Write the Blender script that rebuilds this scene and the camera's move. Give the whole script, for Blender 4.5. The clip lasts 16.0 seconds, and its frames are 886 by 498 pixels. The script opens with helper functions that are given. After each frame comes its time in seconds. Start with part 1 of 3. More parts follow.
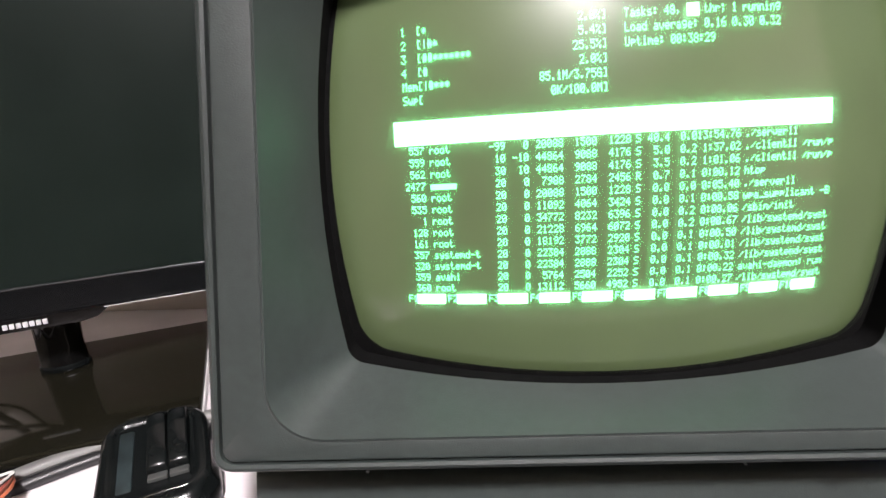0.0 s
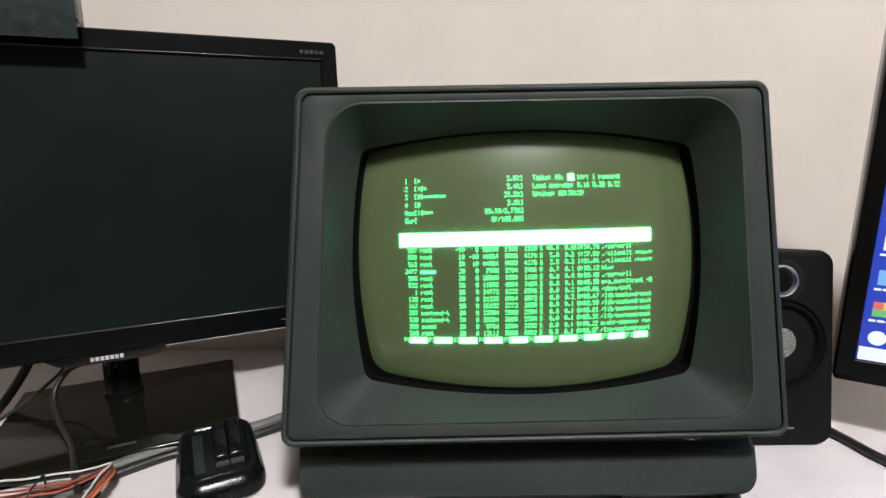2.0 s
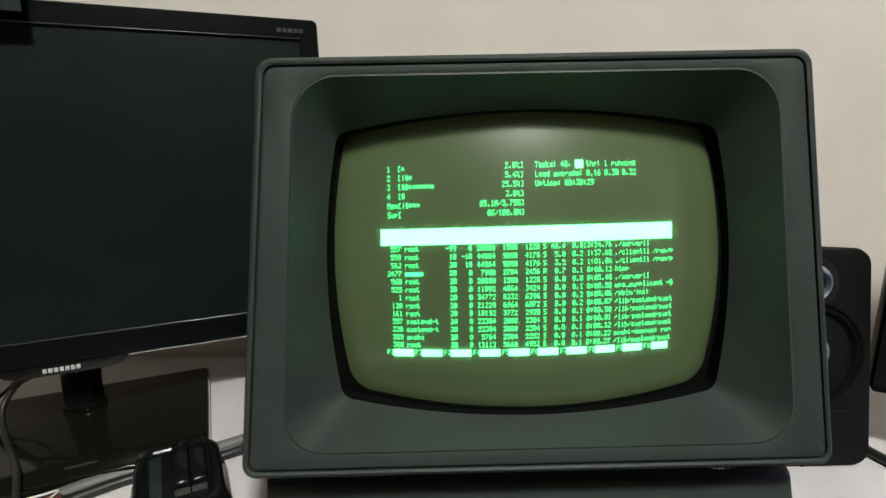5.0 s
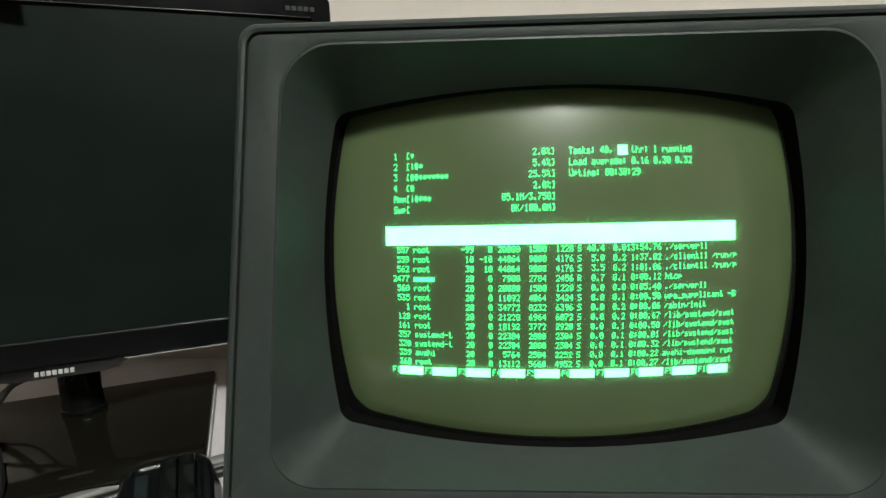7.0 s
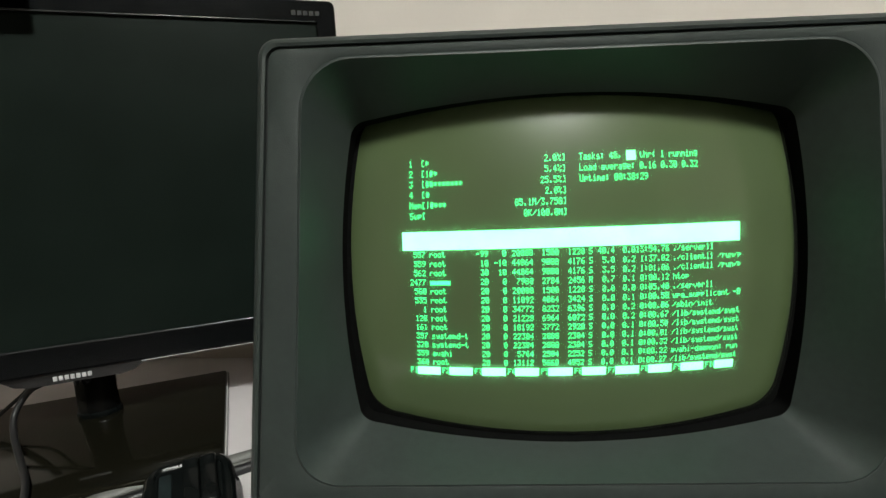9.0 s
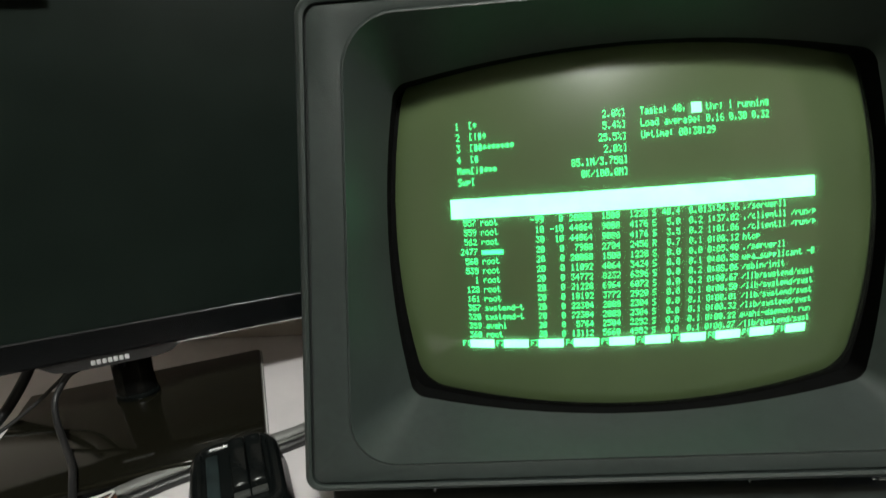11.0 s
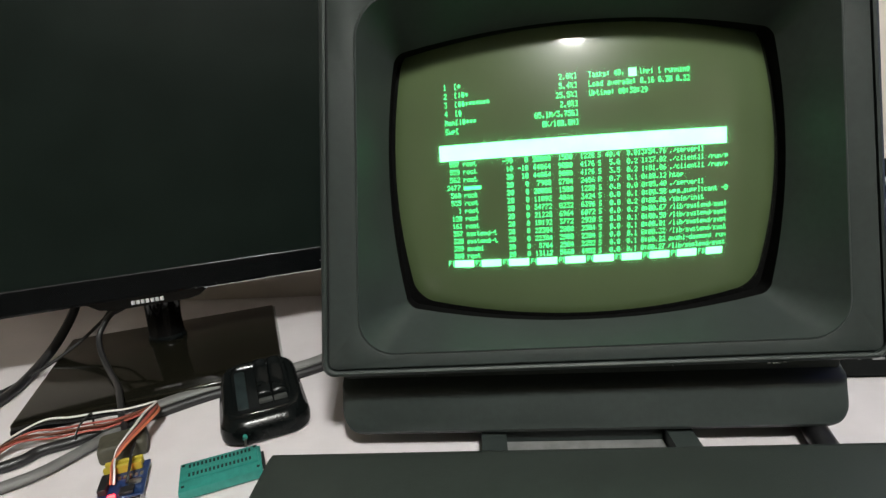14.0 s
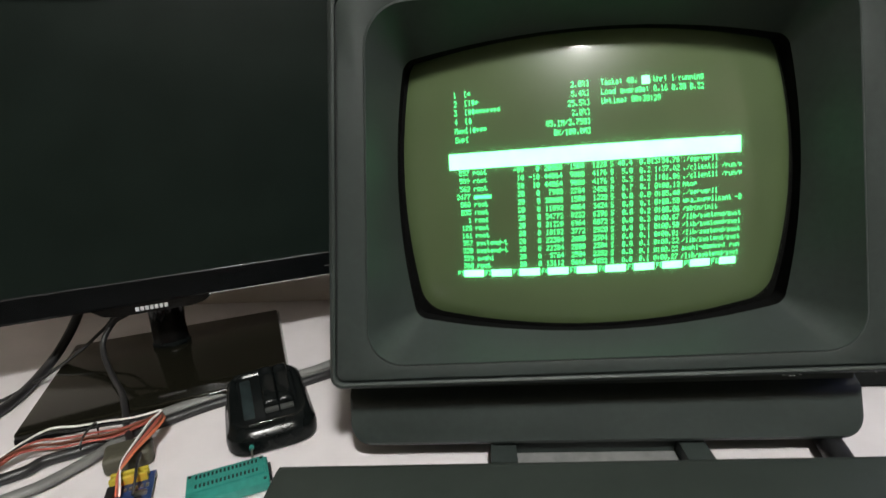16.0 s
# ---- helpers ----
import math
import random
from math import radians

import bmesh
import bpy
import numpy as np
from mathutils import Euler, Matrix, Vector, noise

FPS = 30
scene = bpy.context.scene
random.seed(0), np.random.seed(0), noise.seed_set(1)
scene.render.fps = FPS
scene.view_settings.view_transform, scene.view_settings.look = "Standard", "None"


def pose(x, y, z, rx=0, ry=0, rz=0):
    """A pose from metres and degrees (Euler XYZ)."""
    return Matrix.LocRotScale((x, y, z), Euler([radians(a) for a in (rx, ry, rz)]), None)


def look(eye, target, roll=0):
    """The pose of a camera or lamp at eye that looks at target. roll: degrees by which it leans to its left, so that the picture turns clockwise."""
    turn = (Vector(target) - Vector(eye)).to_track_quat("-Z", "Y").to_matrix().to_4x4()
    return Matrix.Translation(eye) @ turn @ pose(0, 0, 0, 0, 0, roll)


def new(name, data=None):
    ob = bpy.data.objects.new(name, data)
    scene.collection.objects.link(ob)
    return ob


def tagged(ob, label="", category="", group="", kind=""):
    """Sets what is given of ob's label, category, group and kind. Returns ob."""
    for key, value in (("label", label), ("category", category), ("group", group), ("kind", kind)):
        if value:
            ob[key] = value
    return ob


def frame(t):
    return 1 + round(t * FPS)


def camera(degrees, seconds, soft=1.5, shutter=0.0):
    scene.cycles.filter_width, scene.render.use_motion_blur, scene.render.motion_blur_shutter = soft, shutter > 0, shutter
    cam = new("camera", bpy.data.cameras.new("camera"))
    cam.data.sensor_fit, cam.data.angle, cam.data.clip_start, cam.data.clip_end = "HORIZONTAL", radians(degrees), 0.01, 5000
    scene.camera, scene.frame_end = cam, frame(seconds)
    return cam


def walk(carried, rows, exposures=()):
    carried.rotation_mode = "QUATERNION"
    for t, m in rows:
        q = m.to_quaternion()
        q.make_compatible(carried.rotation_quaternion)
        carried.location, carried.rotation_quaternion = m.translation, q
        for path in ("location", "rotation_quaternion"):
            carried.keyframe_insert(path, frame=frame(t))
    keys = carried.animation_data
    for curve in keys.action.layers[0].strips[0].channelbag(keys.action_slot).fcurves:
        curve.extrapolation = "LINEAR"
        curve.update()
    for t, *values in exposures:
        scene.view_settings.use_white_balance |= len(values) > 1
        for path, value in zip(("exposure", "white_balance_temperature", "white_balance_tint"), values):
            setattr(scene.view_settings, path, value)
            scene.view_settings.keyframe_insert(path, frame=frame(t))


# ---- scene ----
cam = camera(80.08, 16.0, soft=1.4, shutter=0.5)
PATH = [
    (0, (-0.0596, -0.1654, 0.2099), (-0.1053, 0.7853, -0.0969), -2.50),
    (0.5, (-0.0692, -0.1874, 0.2061), (-0.0859, 0.7772, -0.0572), -1.52),
    (1, (-0.0771, -0.2192, 0.2294), (-0.0830, 0.7517, -0.0101), -1.42),
    (1.5, (-0.0747, -0.2858, 0.2528), (-0.0783, 0.6889, 0.0292), -0.93),
    (2, (-0.0622, -0.2975, 0.2599), (-0.0507, 0.6787, 0.0435), -0.33),
    (2.5, (-0.0568, -0.2880, 0.2576), (-0.0445, 0.6881, 0.0407), -0.38),
    (3, (-0.0565, -0.2843, 0.2559), (-0.0431, 0.6917, 0.0384), -0.40),
    (5.5, (-0.0535, -0.2465, 0.2449), (-0.0434, 0.7286, 0.0233), -0.46),
    (6, (-0.0512, -0.2421, 0.2405), (-0.0801, 0.7305, 0.0100), -0.50),
    (6.5, (-0.0561, -0.2119, 0.2461), (-0.0992, 0.7607, 0.0178), -0.67),
    (7, (-0.0468, -0.2065, 0.2416), (-0.0936, 0.7669, 0.0171), -0.56),
    (7.5, (-0.0431, -0.2009, 0.2468), (-0.0887, 0.7687, 0.0034), -0.93),
    (8, (-0.0494, -0.2076, 0.2468), (-0.0967, 0.7639, 0.0147), -0.77),
    (10.5, (-0.0659, -0.2155, 0.2558), (-0.1039, 0.7486, -0.0072), -3.41),
    (11, (-0.0760, -0.2016, 0.2448), (-0.1387, 0.7542, -0.0424), -3.72),
    (11.5, (-0.0615, -0.2236, 0.2607), (-0.1083, 0.7126, -0.0877), -3.15),
    (12, (-0.0682, -0.2271, 0.2520), (-0.1190, 0.7175, -0.0723), -3.42),
    (12.5, (-0.0708, -0.2649, 0.2159), (-0.1303, 0.6893, -0.0774), -3.26),
    (13, (-0.0643, -0.2684, 0.2157), (-0.1245, 0.6876, -0.0714), -3.28),
    (13.5, (-0.0630, -0.2707, 0.2245), (-0.1221, 0.6875, -0.0556), -3.26),
    (14, (-0.0680, -0.2744, 0.2235), (-0.1290, 0.6839, -0.0557), -3.27),
    (14.5, (-0.0640, -0.2732, 0.2260), (-0.1244, 0.6855, -0.0519), -3.24),
    (15, (-0.0678, -0.2731, 0.2250), (-0.1298, 0.6855, -0.0529), -3.24),
    (15.5, (-0.0773, -0.2790, 0.2176), (-0.1391, 0.6793, -0.0615), -3.27),
    (16, (-0.0734, -0.2687, 0.2290), (-0.1356, 0.6888, -0.0527), -3.25),
]
EXPOSURES = [(0, 1.1, 6450, 20), (0.5, 1.1, 6450, 20), (1.0, 1.08, 6450, 19), (1.5, 0.5, 6450, 14), (2.0, 0.2, 6450, 11), (2.5, 0.1, 6500, 10), (3.0, 0.05, 6500, 9), (5.5, -0.1, 6500, 2), (8.0, -0.05, 6500, 2), (10.5, -0.12, 6500, 1), (12.5, -0.08, 6500, 3), (14.0, 0.0, 6500, 5), (16.0, 0.0, 6500, 6)]
walk(cam, [(t, look(eye, target, roll)) for t, eye, target, roll in PATH], EXPOSURES)

# ---- world, lamp ----
world = bpy.data.worlds.new("world")
scene.world = world
world.use_nodes = True
world.node_tree.nodes["Background"].inputs[0].default_value = (0.5, 0.5, 0.55, 1)
world.node_tree.nodes["Background"].inputs[1].default_value = 0.03
LAMP = 430.0


# ---- materials ----
def mat(name, color, rough=0.5, metal=0.0, vary=0.15, scale=60.0, bump=0.0, bump_scale=900.0, coat=0.0, coat_rough=0.05,
        spec=0.5, color2=None, stain_glare=0.0, rough_vary=0.0, emit=None, strength=0.0, coord="Object"):
    m = bpy.data.materials.new(name)
    m.use_nodes = True
    nt = m.node_tree
    b = nt.nodes["Principled BSDF"]
    b.inputs["Roughness"].default_value = rough
    b.inputs["Metallic"].default_value = metal
    b.inputs["Specular IOR Level"].default_value = spec
    b.inputs["Coat Weight"].default_value = coat
    b.inputs["Coat Roughness"].default_value = coat_rough
    tc = nt.nodes.new("ShaderNodeTexCoord")
    n1 = nt.nodes.new("ShaderNodeTexNoise")
    n1.inputs["Scale"].default_value = scale
    n1.inputs["Detail"].default_value = 6
    nt.links.new(tc.outputs[coord], n1.inputs["Vector"])
    mix = nt.nodes.new("ShaderNodeMixRGB")
    c2 = color2 or tuple(min(1, c * (1 + vary)) for c in color)
    c1 = tuple(c * (1 - vary) for c in color) if not color2 else color
    mix.inputs[1].default_value = (*c1, 1)
    mix.inputs[2].default_value = (*c2, 1)
    ramp = nt.nodes.new("ShaderNodeValToRGB")
    ramp.color_ramp.elements[0].position = 0.3
    ramp.color_ramp.elements[1].position = 0.7
    nt.links.new(n1.outputs["Fac"], ramp.inputs[0])
    nt.links.new(ramp.outputs[0], mix.inputs[0])
    out = mix.outputs[0]
    if stain_glare:
        n2 = nt.nodes.new("ShaderNodeTexNoise")
        n2.inputs["Scale"].default_value = scale * 0.13
        n2.inputs["Detail"].default_value = 4
        n2.inputs["Distortion"].default_value = 0.8
        nt.links.new(tc.outputs[coord], n2.inputs["Vector"])
        r2 = nt.nodes.new("ShaderNodeValToRGB")
        r2.color_ramp.elements[0].position = 0.42
        r2.color_ramp.elements[0].color = (1 - stain_glare, 1 - stain_glare, 1 - stain_glare, 1)
        r2.color_ramp.elements[1].position = 0.6
        nt.links.new(n2.outputs["Fac"], r2.inputs[0])
        mul = nt.nodes.new("ShaderNodeMixRGB")
        mul.blend_type = "MULTIPLY"
        mul.inputs[0].default_value = 1
        nt.links.new(out, mul.inputs[1])
        nt.links.new(r2.outputs[0], mul.inputs[2])
        out = mul.outputs[0]
    nt.links.new(out, b.inputs["Base Color"])
    if rough_vary:
        mr = nt.nodes.new("ShaderNodeMapRange")
        mr.inputs["To Min"].default_value = max(0.0, rough - rough_vary)
        mr.inputs["To Max"].default_value = min(1.0, rough + rough_vary)
        nt.links.new(n1.outputs["Fac"], mr.inputs["Value"])
        nt.links.new(mr.outputs[0], b.inputs["Roughness"])
    if bump:
        n3 = nt.nodes.new("ShaderNodeTexNoise")
        n3.inputs["Scale"].default_value = bump_scale
        n3.inputs["Detail"].default_value = 3
        nt.links.new(tc.outputs[coord], n3.inputs["Vector"])
        bp = nt.nodes.new("ShaderNodeBump")
        bp.inputs["Strength"].default_value = bump
        bp.inputs["Distance"].default_value = 0.0006
        nt.links.new(n3.outputs["Fac"], bp.inputs["Height"])
        nt.links.new(bp.outputs[0], b.inputs["Normal"])
    if emit:
        b.inputs["Emission Color"].default_value = (*emit, 1)
        b.inputs["Emission Strength"].default_value = strength
    return m


M_WALL = mat("wall_paint", (0.70, 0.64, 0.59), 0.85, vary=0.03, scale=14, bump=0.25, bump_scale=160, spec=0.2, stain_glare=0.05)
# Unseen walls and ceiling: tone chosen for how much warm light they bounce.
M_ROOM = mat("room_bounce_tone", (0.36, 0.335, 0.28), 0.9, vary=0.03, scale=4)
# Unseen rear wall: darkened to cut fill light and reflections.
M_DARKROOM = mat("room_low_fill", (0.10, 0.085, 0.07), 0.9, vary=0.3, scale=6)
# Unseen floor: kept dark so little light bounces up.
M_FLOOR = mat("floor_low_bounce", (0.15, 0.13, 0.11), 0.5, vary=0.2, scale=8)
M_DESK = mat("desk_laminate", (0.69, 0.650, 0.668), 0.45, vary=0.035, scale=45, bump=0.08, bump_scale=500, stain_glare=0.11, rough_vary=0.12)
M_CASE = mat("charcoal_plastic", (0.029, 0.037, 0.0345), 0.48, spec=0.42, vary=0.10, scale=240, bump=0.16, bump_scale=1700, stain_glare=0.10, rough_vary=0.10)
M_CASE2 = mat("charcoal_plastic_worn", (0.029, 0.037, 0.032), 0.52, spec=0.38, vary=0.12, scale=160, bump=0.3, bump_scale=1300, stain_glare=0.12, rough_vary=0.1)
M_GAP = mat("dark_gap", (0.008, 0.008, 0.008), 0.8, vary=0.1)
M_GASKET = mat("black_rubber", (0.004, 0.004, 0.004), 0.85, vary=0.2, scale=200, spec=0.05)
# The tube's soft blotches paint blurred room reflections into its colour.
M_CRT = mat("phosphor_glass", (0.076, 0.107, 0.045), 0.33, vary=0.05, scale=30, coat=1.0, coat_rough=0.075, spec=0.30, stain_glare=0.09)


def phosphor(name, color, strength):
    """Lit phosphor: light added to what lies behind it, so that it throws no shadow on the tube."""
    m = bpy.data.materials.new(name)
    m.use_nodes = True
    nt = m.node_tree
    nt.nodes.remove(nt.nodes["Principled BSDF"])
    em, tr, add, tc, no, mr = (nt.nodes.new(k) for k in ("ShaderNodeEmission", "ShaderNodeBsdfTransparent", "ShaderNodeAddShader", "ShaderNodeTexCoord", "ShaderNodeTexNoise", "ShaderNodeMapRange"))
    em.inputs["Color"].default_value = (*color, 1)
    no.inputs["Scale"].default_value = 55
    mr.inputs["To Min"].default_value, mr.inputs["To Max"].default_value = strength * 0.72, strength * 1.28
    nt.links.new(tc.outputs["Object"], no.inputs["Vector"])
    nt.links.new(no.outputs["Fac"], mr.inputs["Value"])
    nt.links.new(mr.outputs[0], em.inputs["Strength"])
    nt.links.new(em.outputs[0], add.inputs[0])
    nt.links.new(tr.outputs[0], add.inputs[1])
    nt.links.new(add.outputs[0], nt.nodes["Material Output"].inputs["Surface"])
    return m


M_TEXT = phosphor("phosphor_glow", (0.065, 1.0, 0.27), 3.2)
M_BAR = phosphor("phosphor_bright", (0.22, 1.0, 0.42), 3.4)
def hazy_glass(name, haze):
    """Clear glass that scatters a little of what passes it."""
    m = bpy.data.materials.new(name)
    m.use_nodes = True
    nt = m.node_tree
    nt.nodes.remove(nt.nodes["Principled BSDF"])
    tr, sc, mix = (nt.nodes.new(k) for k in ("ShaderNodeBsdfTransparent", "ShaderNodeBsdfTranslucent", "ShaderNodeMixShader"))
    sc.inputs["Color"].default_value = (0.93, 1.0, 0.93, 1)
    mix.inputs[0].default_value = haze
    nt.links.new(tr.outputs[0], mix.inputs[1])
    nt.links.new(sc.outputs[0], mix.inputs[2])
    nt.links.new(mix.outputs[0], nt.nodes["Material Output"].inputs["Surface"])
    return m


M_HAZE = hazy_glass("hazy_faceplate", 0.085)
M_GLOSS = mat("piano_black", (0.003, 0.003, 0.003), 0.10, vary=0.2, scale=80, rough_vary=0.05, coat=0.0, coat_rough=0.04)
M_FRAME = mat("black_frame", (0.0030, 0.0036, 0.0040), 0.22, vary=0.2, scale=120, rough_vary=0.06, spec=0.20)
M_SHINE = mat("wet_black", (0.004, 0.005, 0.005), 0.20, vary=0.2, scale=120, rough_vary=0.05, spec=0.16)
M_FAINT = mat("faint_print", (0.05, 0.052, 0.05), 0.5, vary=0.05)
M_PRINT = mat("dim_print", (0.004, 0.0045, 0.0045), 0.6, vary=0.1)
M_LIP = mat("dull_blue_black", (0.010, 0.017, 0.018), 0.65, vary=0.5, scale=120, spec=0.25)
M_GLINT = mat("glint_edge", (0.03, 0.03, 0.032), 0.2, vary=0.2, scale=60)
M_RIM_GLINT = mat("rim_and_glint", (0.45, 0.45, 0.44), 0.25, vary=0.1, scale=60)
M_STAND = mat("dusty_gloss", (0.0075, 0.0070, 0.0045), 0.09, color2=(0.10, 0.10, 0.085), scale=420, rough_vary=0.04, spec=0.30)
for _n in M_STAND.node_tree.nodes:
    if _n.type == "VALTORGB":
        _n.color_ramp.elements[0].position, _n.color_ramp.elements[1].position = 0.70, 0.80
M_PANEL = mat("dark_lcd", (0.0064, 0.0106, 0.0086), 0.32, vary=0.15, scale=20, rough_vary=0.04, spec=0.15)
M_LOGO = mat("silver_print", (0.62, 0.62, 0.63), 0.35, metal=0.3, vary=0.05)
M_GREYPLATE = mat("grey_plate", (0.22, 0.22, 0.22), 0.4, vary=0.2, scale=120, stain_glare=0.15)
M_CABLE = mat("black_cable", (0.012, 0.012, 0.013), 0.42, vary=0.2, scale=100)
M_CABLEG = mat("grey_cable", (0.145, 0.145, 0.14), 0.5, vary=0.12, scale=90, stain_glare=0.15)
M_TEAL = mat("teal_plastic", (0.028, 0.21, 0.175), 0.4, vary=0.12, scale=200, bump=0.1, rough_vary=0.08)
M_HOLE = mat("slot_dark", (0.004, 0.012, 0.010), 0.7, vary=0.1)
M_PCB = mat("blue_board", (0.010, 0.030, 0.105), 0.35, vary=0.3, scale=400, coat=0.3)
M_YEL = mat("yellow_header", (0.42, 0.34, 0.035), 0.5, vary=0.1)
M_METAL = mat("tinned_metal", (0.45, 0.45, 0.43), 0.3, metal=1.0, vary=0.15, scale=300)
M_CHIP = mat("chip_black", (0.012, 0.012, 0.013), 0.45, vary=0.1)
M_W_RED = mat("wire_red", (0.36, 0.085, 0.065), 0.45, vary=0.1)
M_W_ORANGE = mat("wire_orange", (0.52, 0.15, 0.075), 0.45, vary=0.1)
M_W_WHITE = mat("wire_white", (0.72, 0.70, 0.68), 0.4, vary=0.05)
M_W_BROWN = mat("wire_brown", (0.14, 0.045, 0.025), 0.45, vary=0.1)
M_KRAFT = mat("olive_plug", (0.055, 0.052, 0.036), 0.6, vary=0.2, scale=300)
M_LED = mat("red_led", (0.3, 0.01, 0.01), 0.3, emit=(1.0, 0.006, 0.008), strength=45.0)
M_LAMP = mat("lamp_diffuser", (0.8, 0.8, 0.8), 0.5, emit=(0.975, 0.95, 0.92), strength=LAMP)
M_CHROME = mat("chrome_ring", (0.8, 0.8, 0.8), 0.28, metal=1.0, vary=0.05)
M_MESH = mat("perforated_metal", (0.012, 0.012, 0.012), 0.4, color2=(0.40, 0.40, 0.39), scale=1100, metal=0.3)
M_SPK = mat("speaker_vinyl", (0.0030, 0.0040, 0.0038), 0.6, spec=0.14, vary=0.25, scale=400, bump=0.2, bump_scale=2000)
M_DESKTOP = mat("lcd_blue", (0.02, 0.02, 0.05), 0.3, emit=(0.02, 0.06, 0.55), strength=0.75)
M_ICON_W = mat("lcd_white", (0.1, 0.1, 0.1), 0.3, emit=(0.75, 0.82, 1.0), strength=0.95)
M_ICON_R = mat("lcd_red", (0.1, 0.1, 0.1), 0.3, emit=(0.9, 0.12, 0.08), strength=0.7)
M_ICON_G = mat("lcd_green", (0.1, 0.1, 0.1), 0.3, emit=(0.1, 0.6, 0.15), strength=0.7)
M_ICON_Y = mat("lcd_yellow", (0.1, 0.1, 0.1), 0.3, emit=(0.95, 0.65, 0.08), strength=0.7)
M_ICON_B = mat("lcd_lightblue", (0.1, 0.1, 0.1), 0.3, emit=(0.15, 0.45, 0.9), strength=0.8)


# ---- mesh helpers ----
def mesh_of(name, bm, material, smooth=True):
    me = bpy.data.meshes.new(name)
    bmesh.ops.recalc_face_normals(bm, faces=bm.faces[:])
    bm.to_mesh(me)
    bm.free()
    for mm in (material if isinstance(material, (list, tuple)) else [material]):
        me.materials.append(mm)
    if smooth:
        me.shade_smooth()
        me.set_sharp_from_angle(angle=radians(38))
    return me


def part(name, bm, material, parent, label="", smooth=True):
    ob = new(name, mesh_of(name, bm, material, smooth))
    ob.parent = parent
    return tagged(ob, label)


def thing(name, m, label, category, group="", kind=""):
    ob = new(name)
    ob.empty_display_size = 0.02
    ob.matrix_world = m
    return tagged(ob, label, category, group, kind)


def solo(name, bm, material, m, label, category, kind="", smooth=True):
    ob = new(name, mesh_of(name, bm, material, smooth))
    ob.matrix_world = m
    return tagged(ob, label, category, "", kind)


def box(bm, lo, hi, r=0.0, seg=3, mi=0):
    lo, hi = Vector(lo), Vector(hi)
    c, s = (lo + hi) / 2, hi - lo
    res = bmesh.ops.create_cube(bm, size=1, matrix=Matrix.Translation(c) @ Matrix.Diagonal((*s, 1)))
    vs = res["verts"]
    fs = list({f for v in vs for f in v.link_faces})
    for f in fs:
        f.material_index = mi
    if r > 0:
        es = list({e for v in vs for e in v.link_edges})
        bmesh.ops.bevel(bm, geom=es, offset=r, segments=seg, affect="EDGES", profile=0.5, material=-1)
    return bm


def cyl(bm, c, r1, r2, h, n=24, m=None, mi=0):
    res = bmesh.ops.create_cone(bm, cap_ends=True, segments=n, radius1=r1, radius2=r2, depth=h,
                                matrix=(Matrix.Translation(c) @ (m or Matrix())))
    for f in {f for v in res["verts"] for f in v.link_faces}:
        f.material_index = mi
    return bm


def smooth_line(pts, k=10):
    pts = [Vector(p) for p in pts]
    p = [2 * pts[0] - pts[1], *pts, 2 * pts[-1] - pts[-2]]
    out = []
    for i in range(1, len(p) - 2):
        a, b, c, d = p[i - 1:i + 3]
        for j in range(k):
            t = j / k
            out.append(0.5 * (2 * b + (c - a) * t + (2 * a - 5 * b + 4 * c - d) * t * t + (3 * b - a - 3 * c + d) * t ** 3))
    return out + [pts[-1]]


def tube(bm, pts, r, n=10, k=10, flat=1.0):
    line = smooth_line(pts, k)
    rings = []
    for i, p in enumerate(line):
        d = (line[min(i + 1, len(line) - 1)] - line[max(i - 1, 0)]).normalized()
        side = d.cross(Vector((0, 0, 1)))
        side = side.normalized() if side.length > 1e-4 else Vector((1, 0, 0))
        up = side.cross(d).normalized()
        rings.append([bm.verts.new(p + side * math.cos(a) * r * flat + up * math.sin(a) * r)
                      for a in (2 * math.pi * j / n for j in range(n))])
    for a, b in zip(rings, rings[1:]):
        for j in range(n):
            bm.faces.new((a[j], a[(j + 1) % n], b[(j + 1) % n], b[j]))
    bm.faces.new(rings[0][::-1])
    bm.faces.new(rings[-1])
    return bm


def ring_loop(hb, ht, v0, v1, r, bx=0.0, bv=0.0, side=14, cor=8):
    """Outline in (x, v) of a trapezoid with rounded corners, half width hb below and ht above, its sides bulging by bx and bv."""
    corners = [(-hb, v0), (hb, v0), (ht, v1), (-ht, v1)]
    pts = []
    for i in range(4):
        p0, p1, p2 = (Vector(corners[(i + k) % 4]) for k in (-1, 0, 1))
        a, b = (p0 - p1).normalized(), (p2 - p1).normalized()
        s, e = p1 + a * r, p1 + b * r
        c = p1 + (a + b) * r
        for j in range(cor + 1):
            t = j / cor
            ang = t * math.pi / 2
            q = c + (s - c) * math.cos(ang) + (e - c) * math.sin(ang)
            pts.append(q)
        n0 = Vector(corners[(i + 1) % 4])
        n1 = Vector(corners[(i + 2) % 4])
        nxt = n0 + (p1 - n0).normalized() * r
        for j in range(1, side):
            pts.append(e.lerp(nxt, j / side))
    vc, hv = (v0 + v1) / 2, (v1 - v0) / 2
    hm = (hb + ht) / 2
    out = []
    for q in pts:
        fx, fv = q.x / hm, (q.y - vc) / hv
        out.append((q.x + bx * fx * max(0, 1 - fv * fv), q.y + bv * fv * max(0, 1 - fx * fx)))
    return out


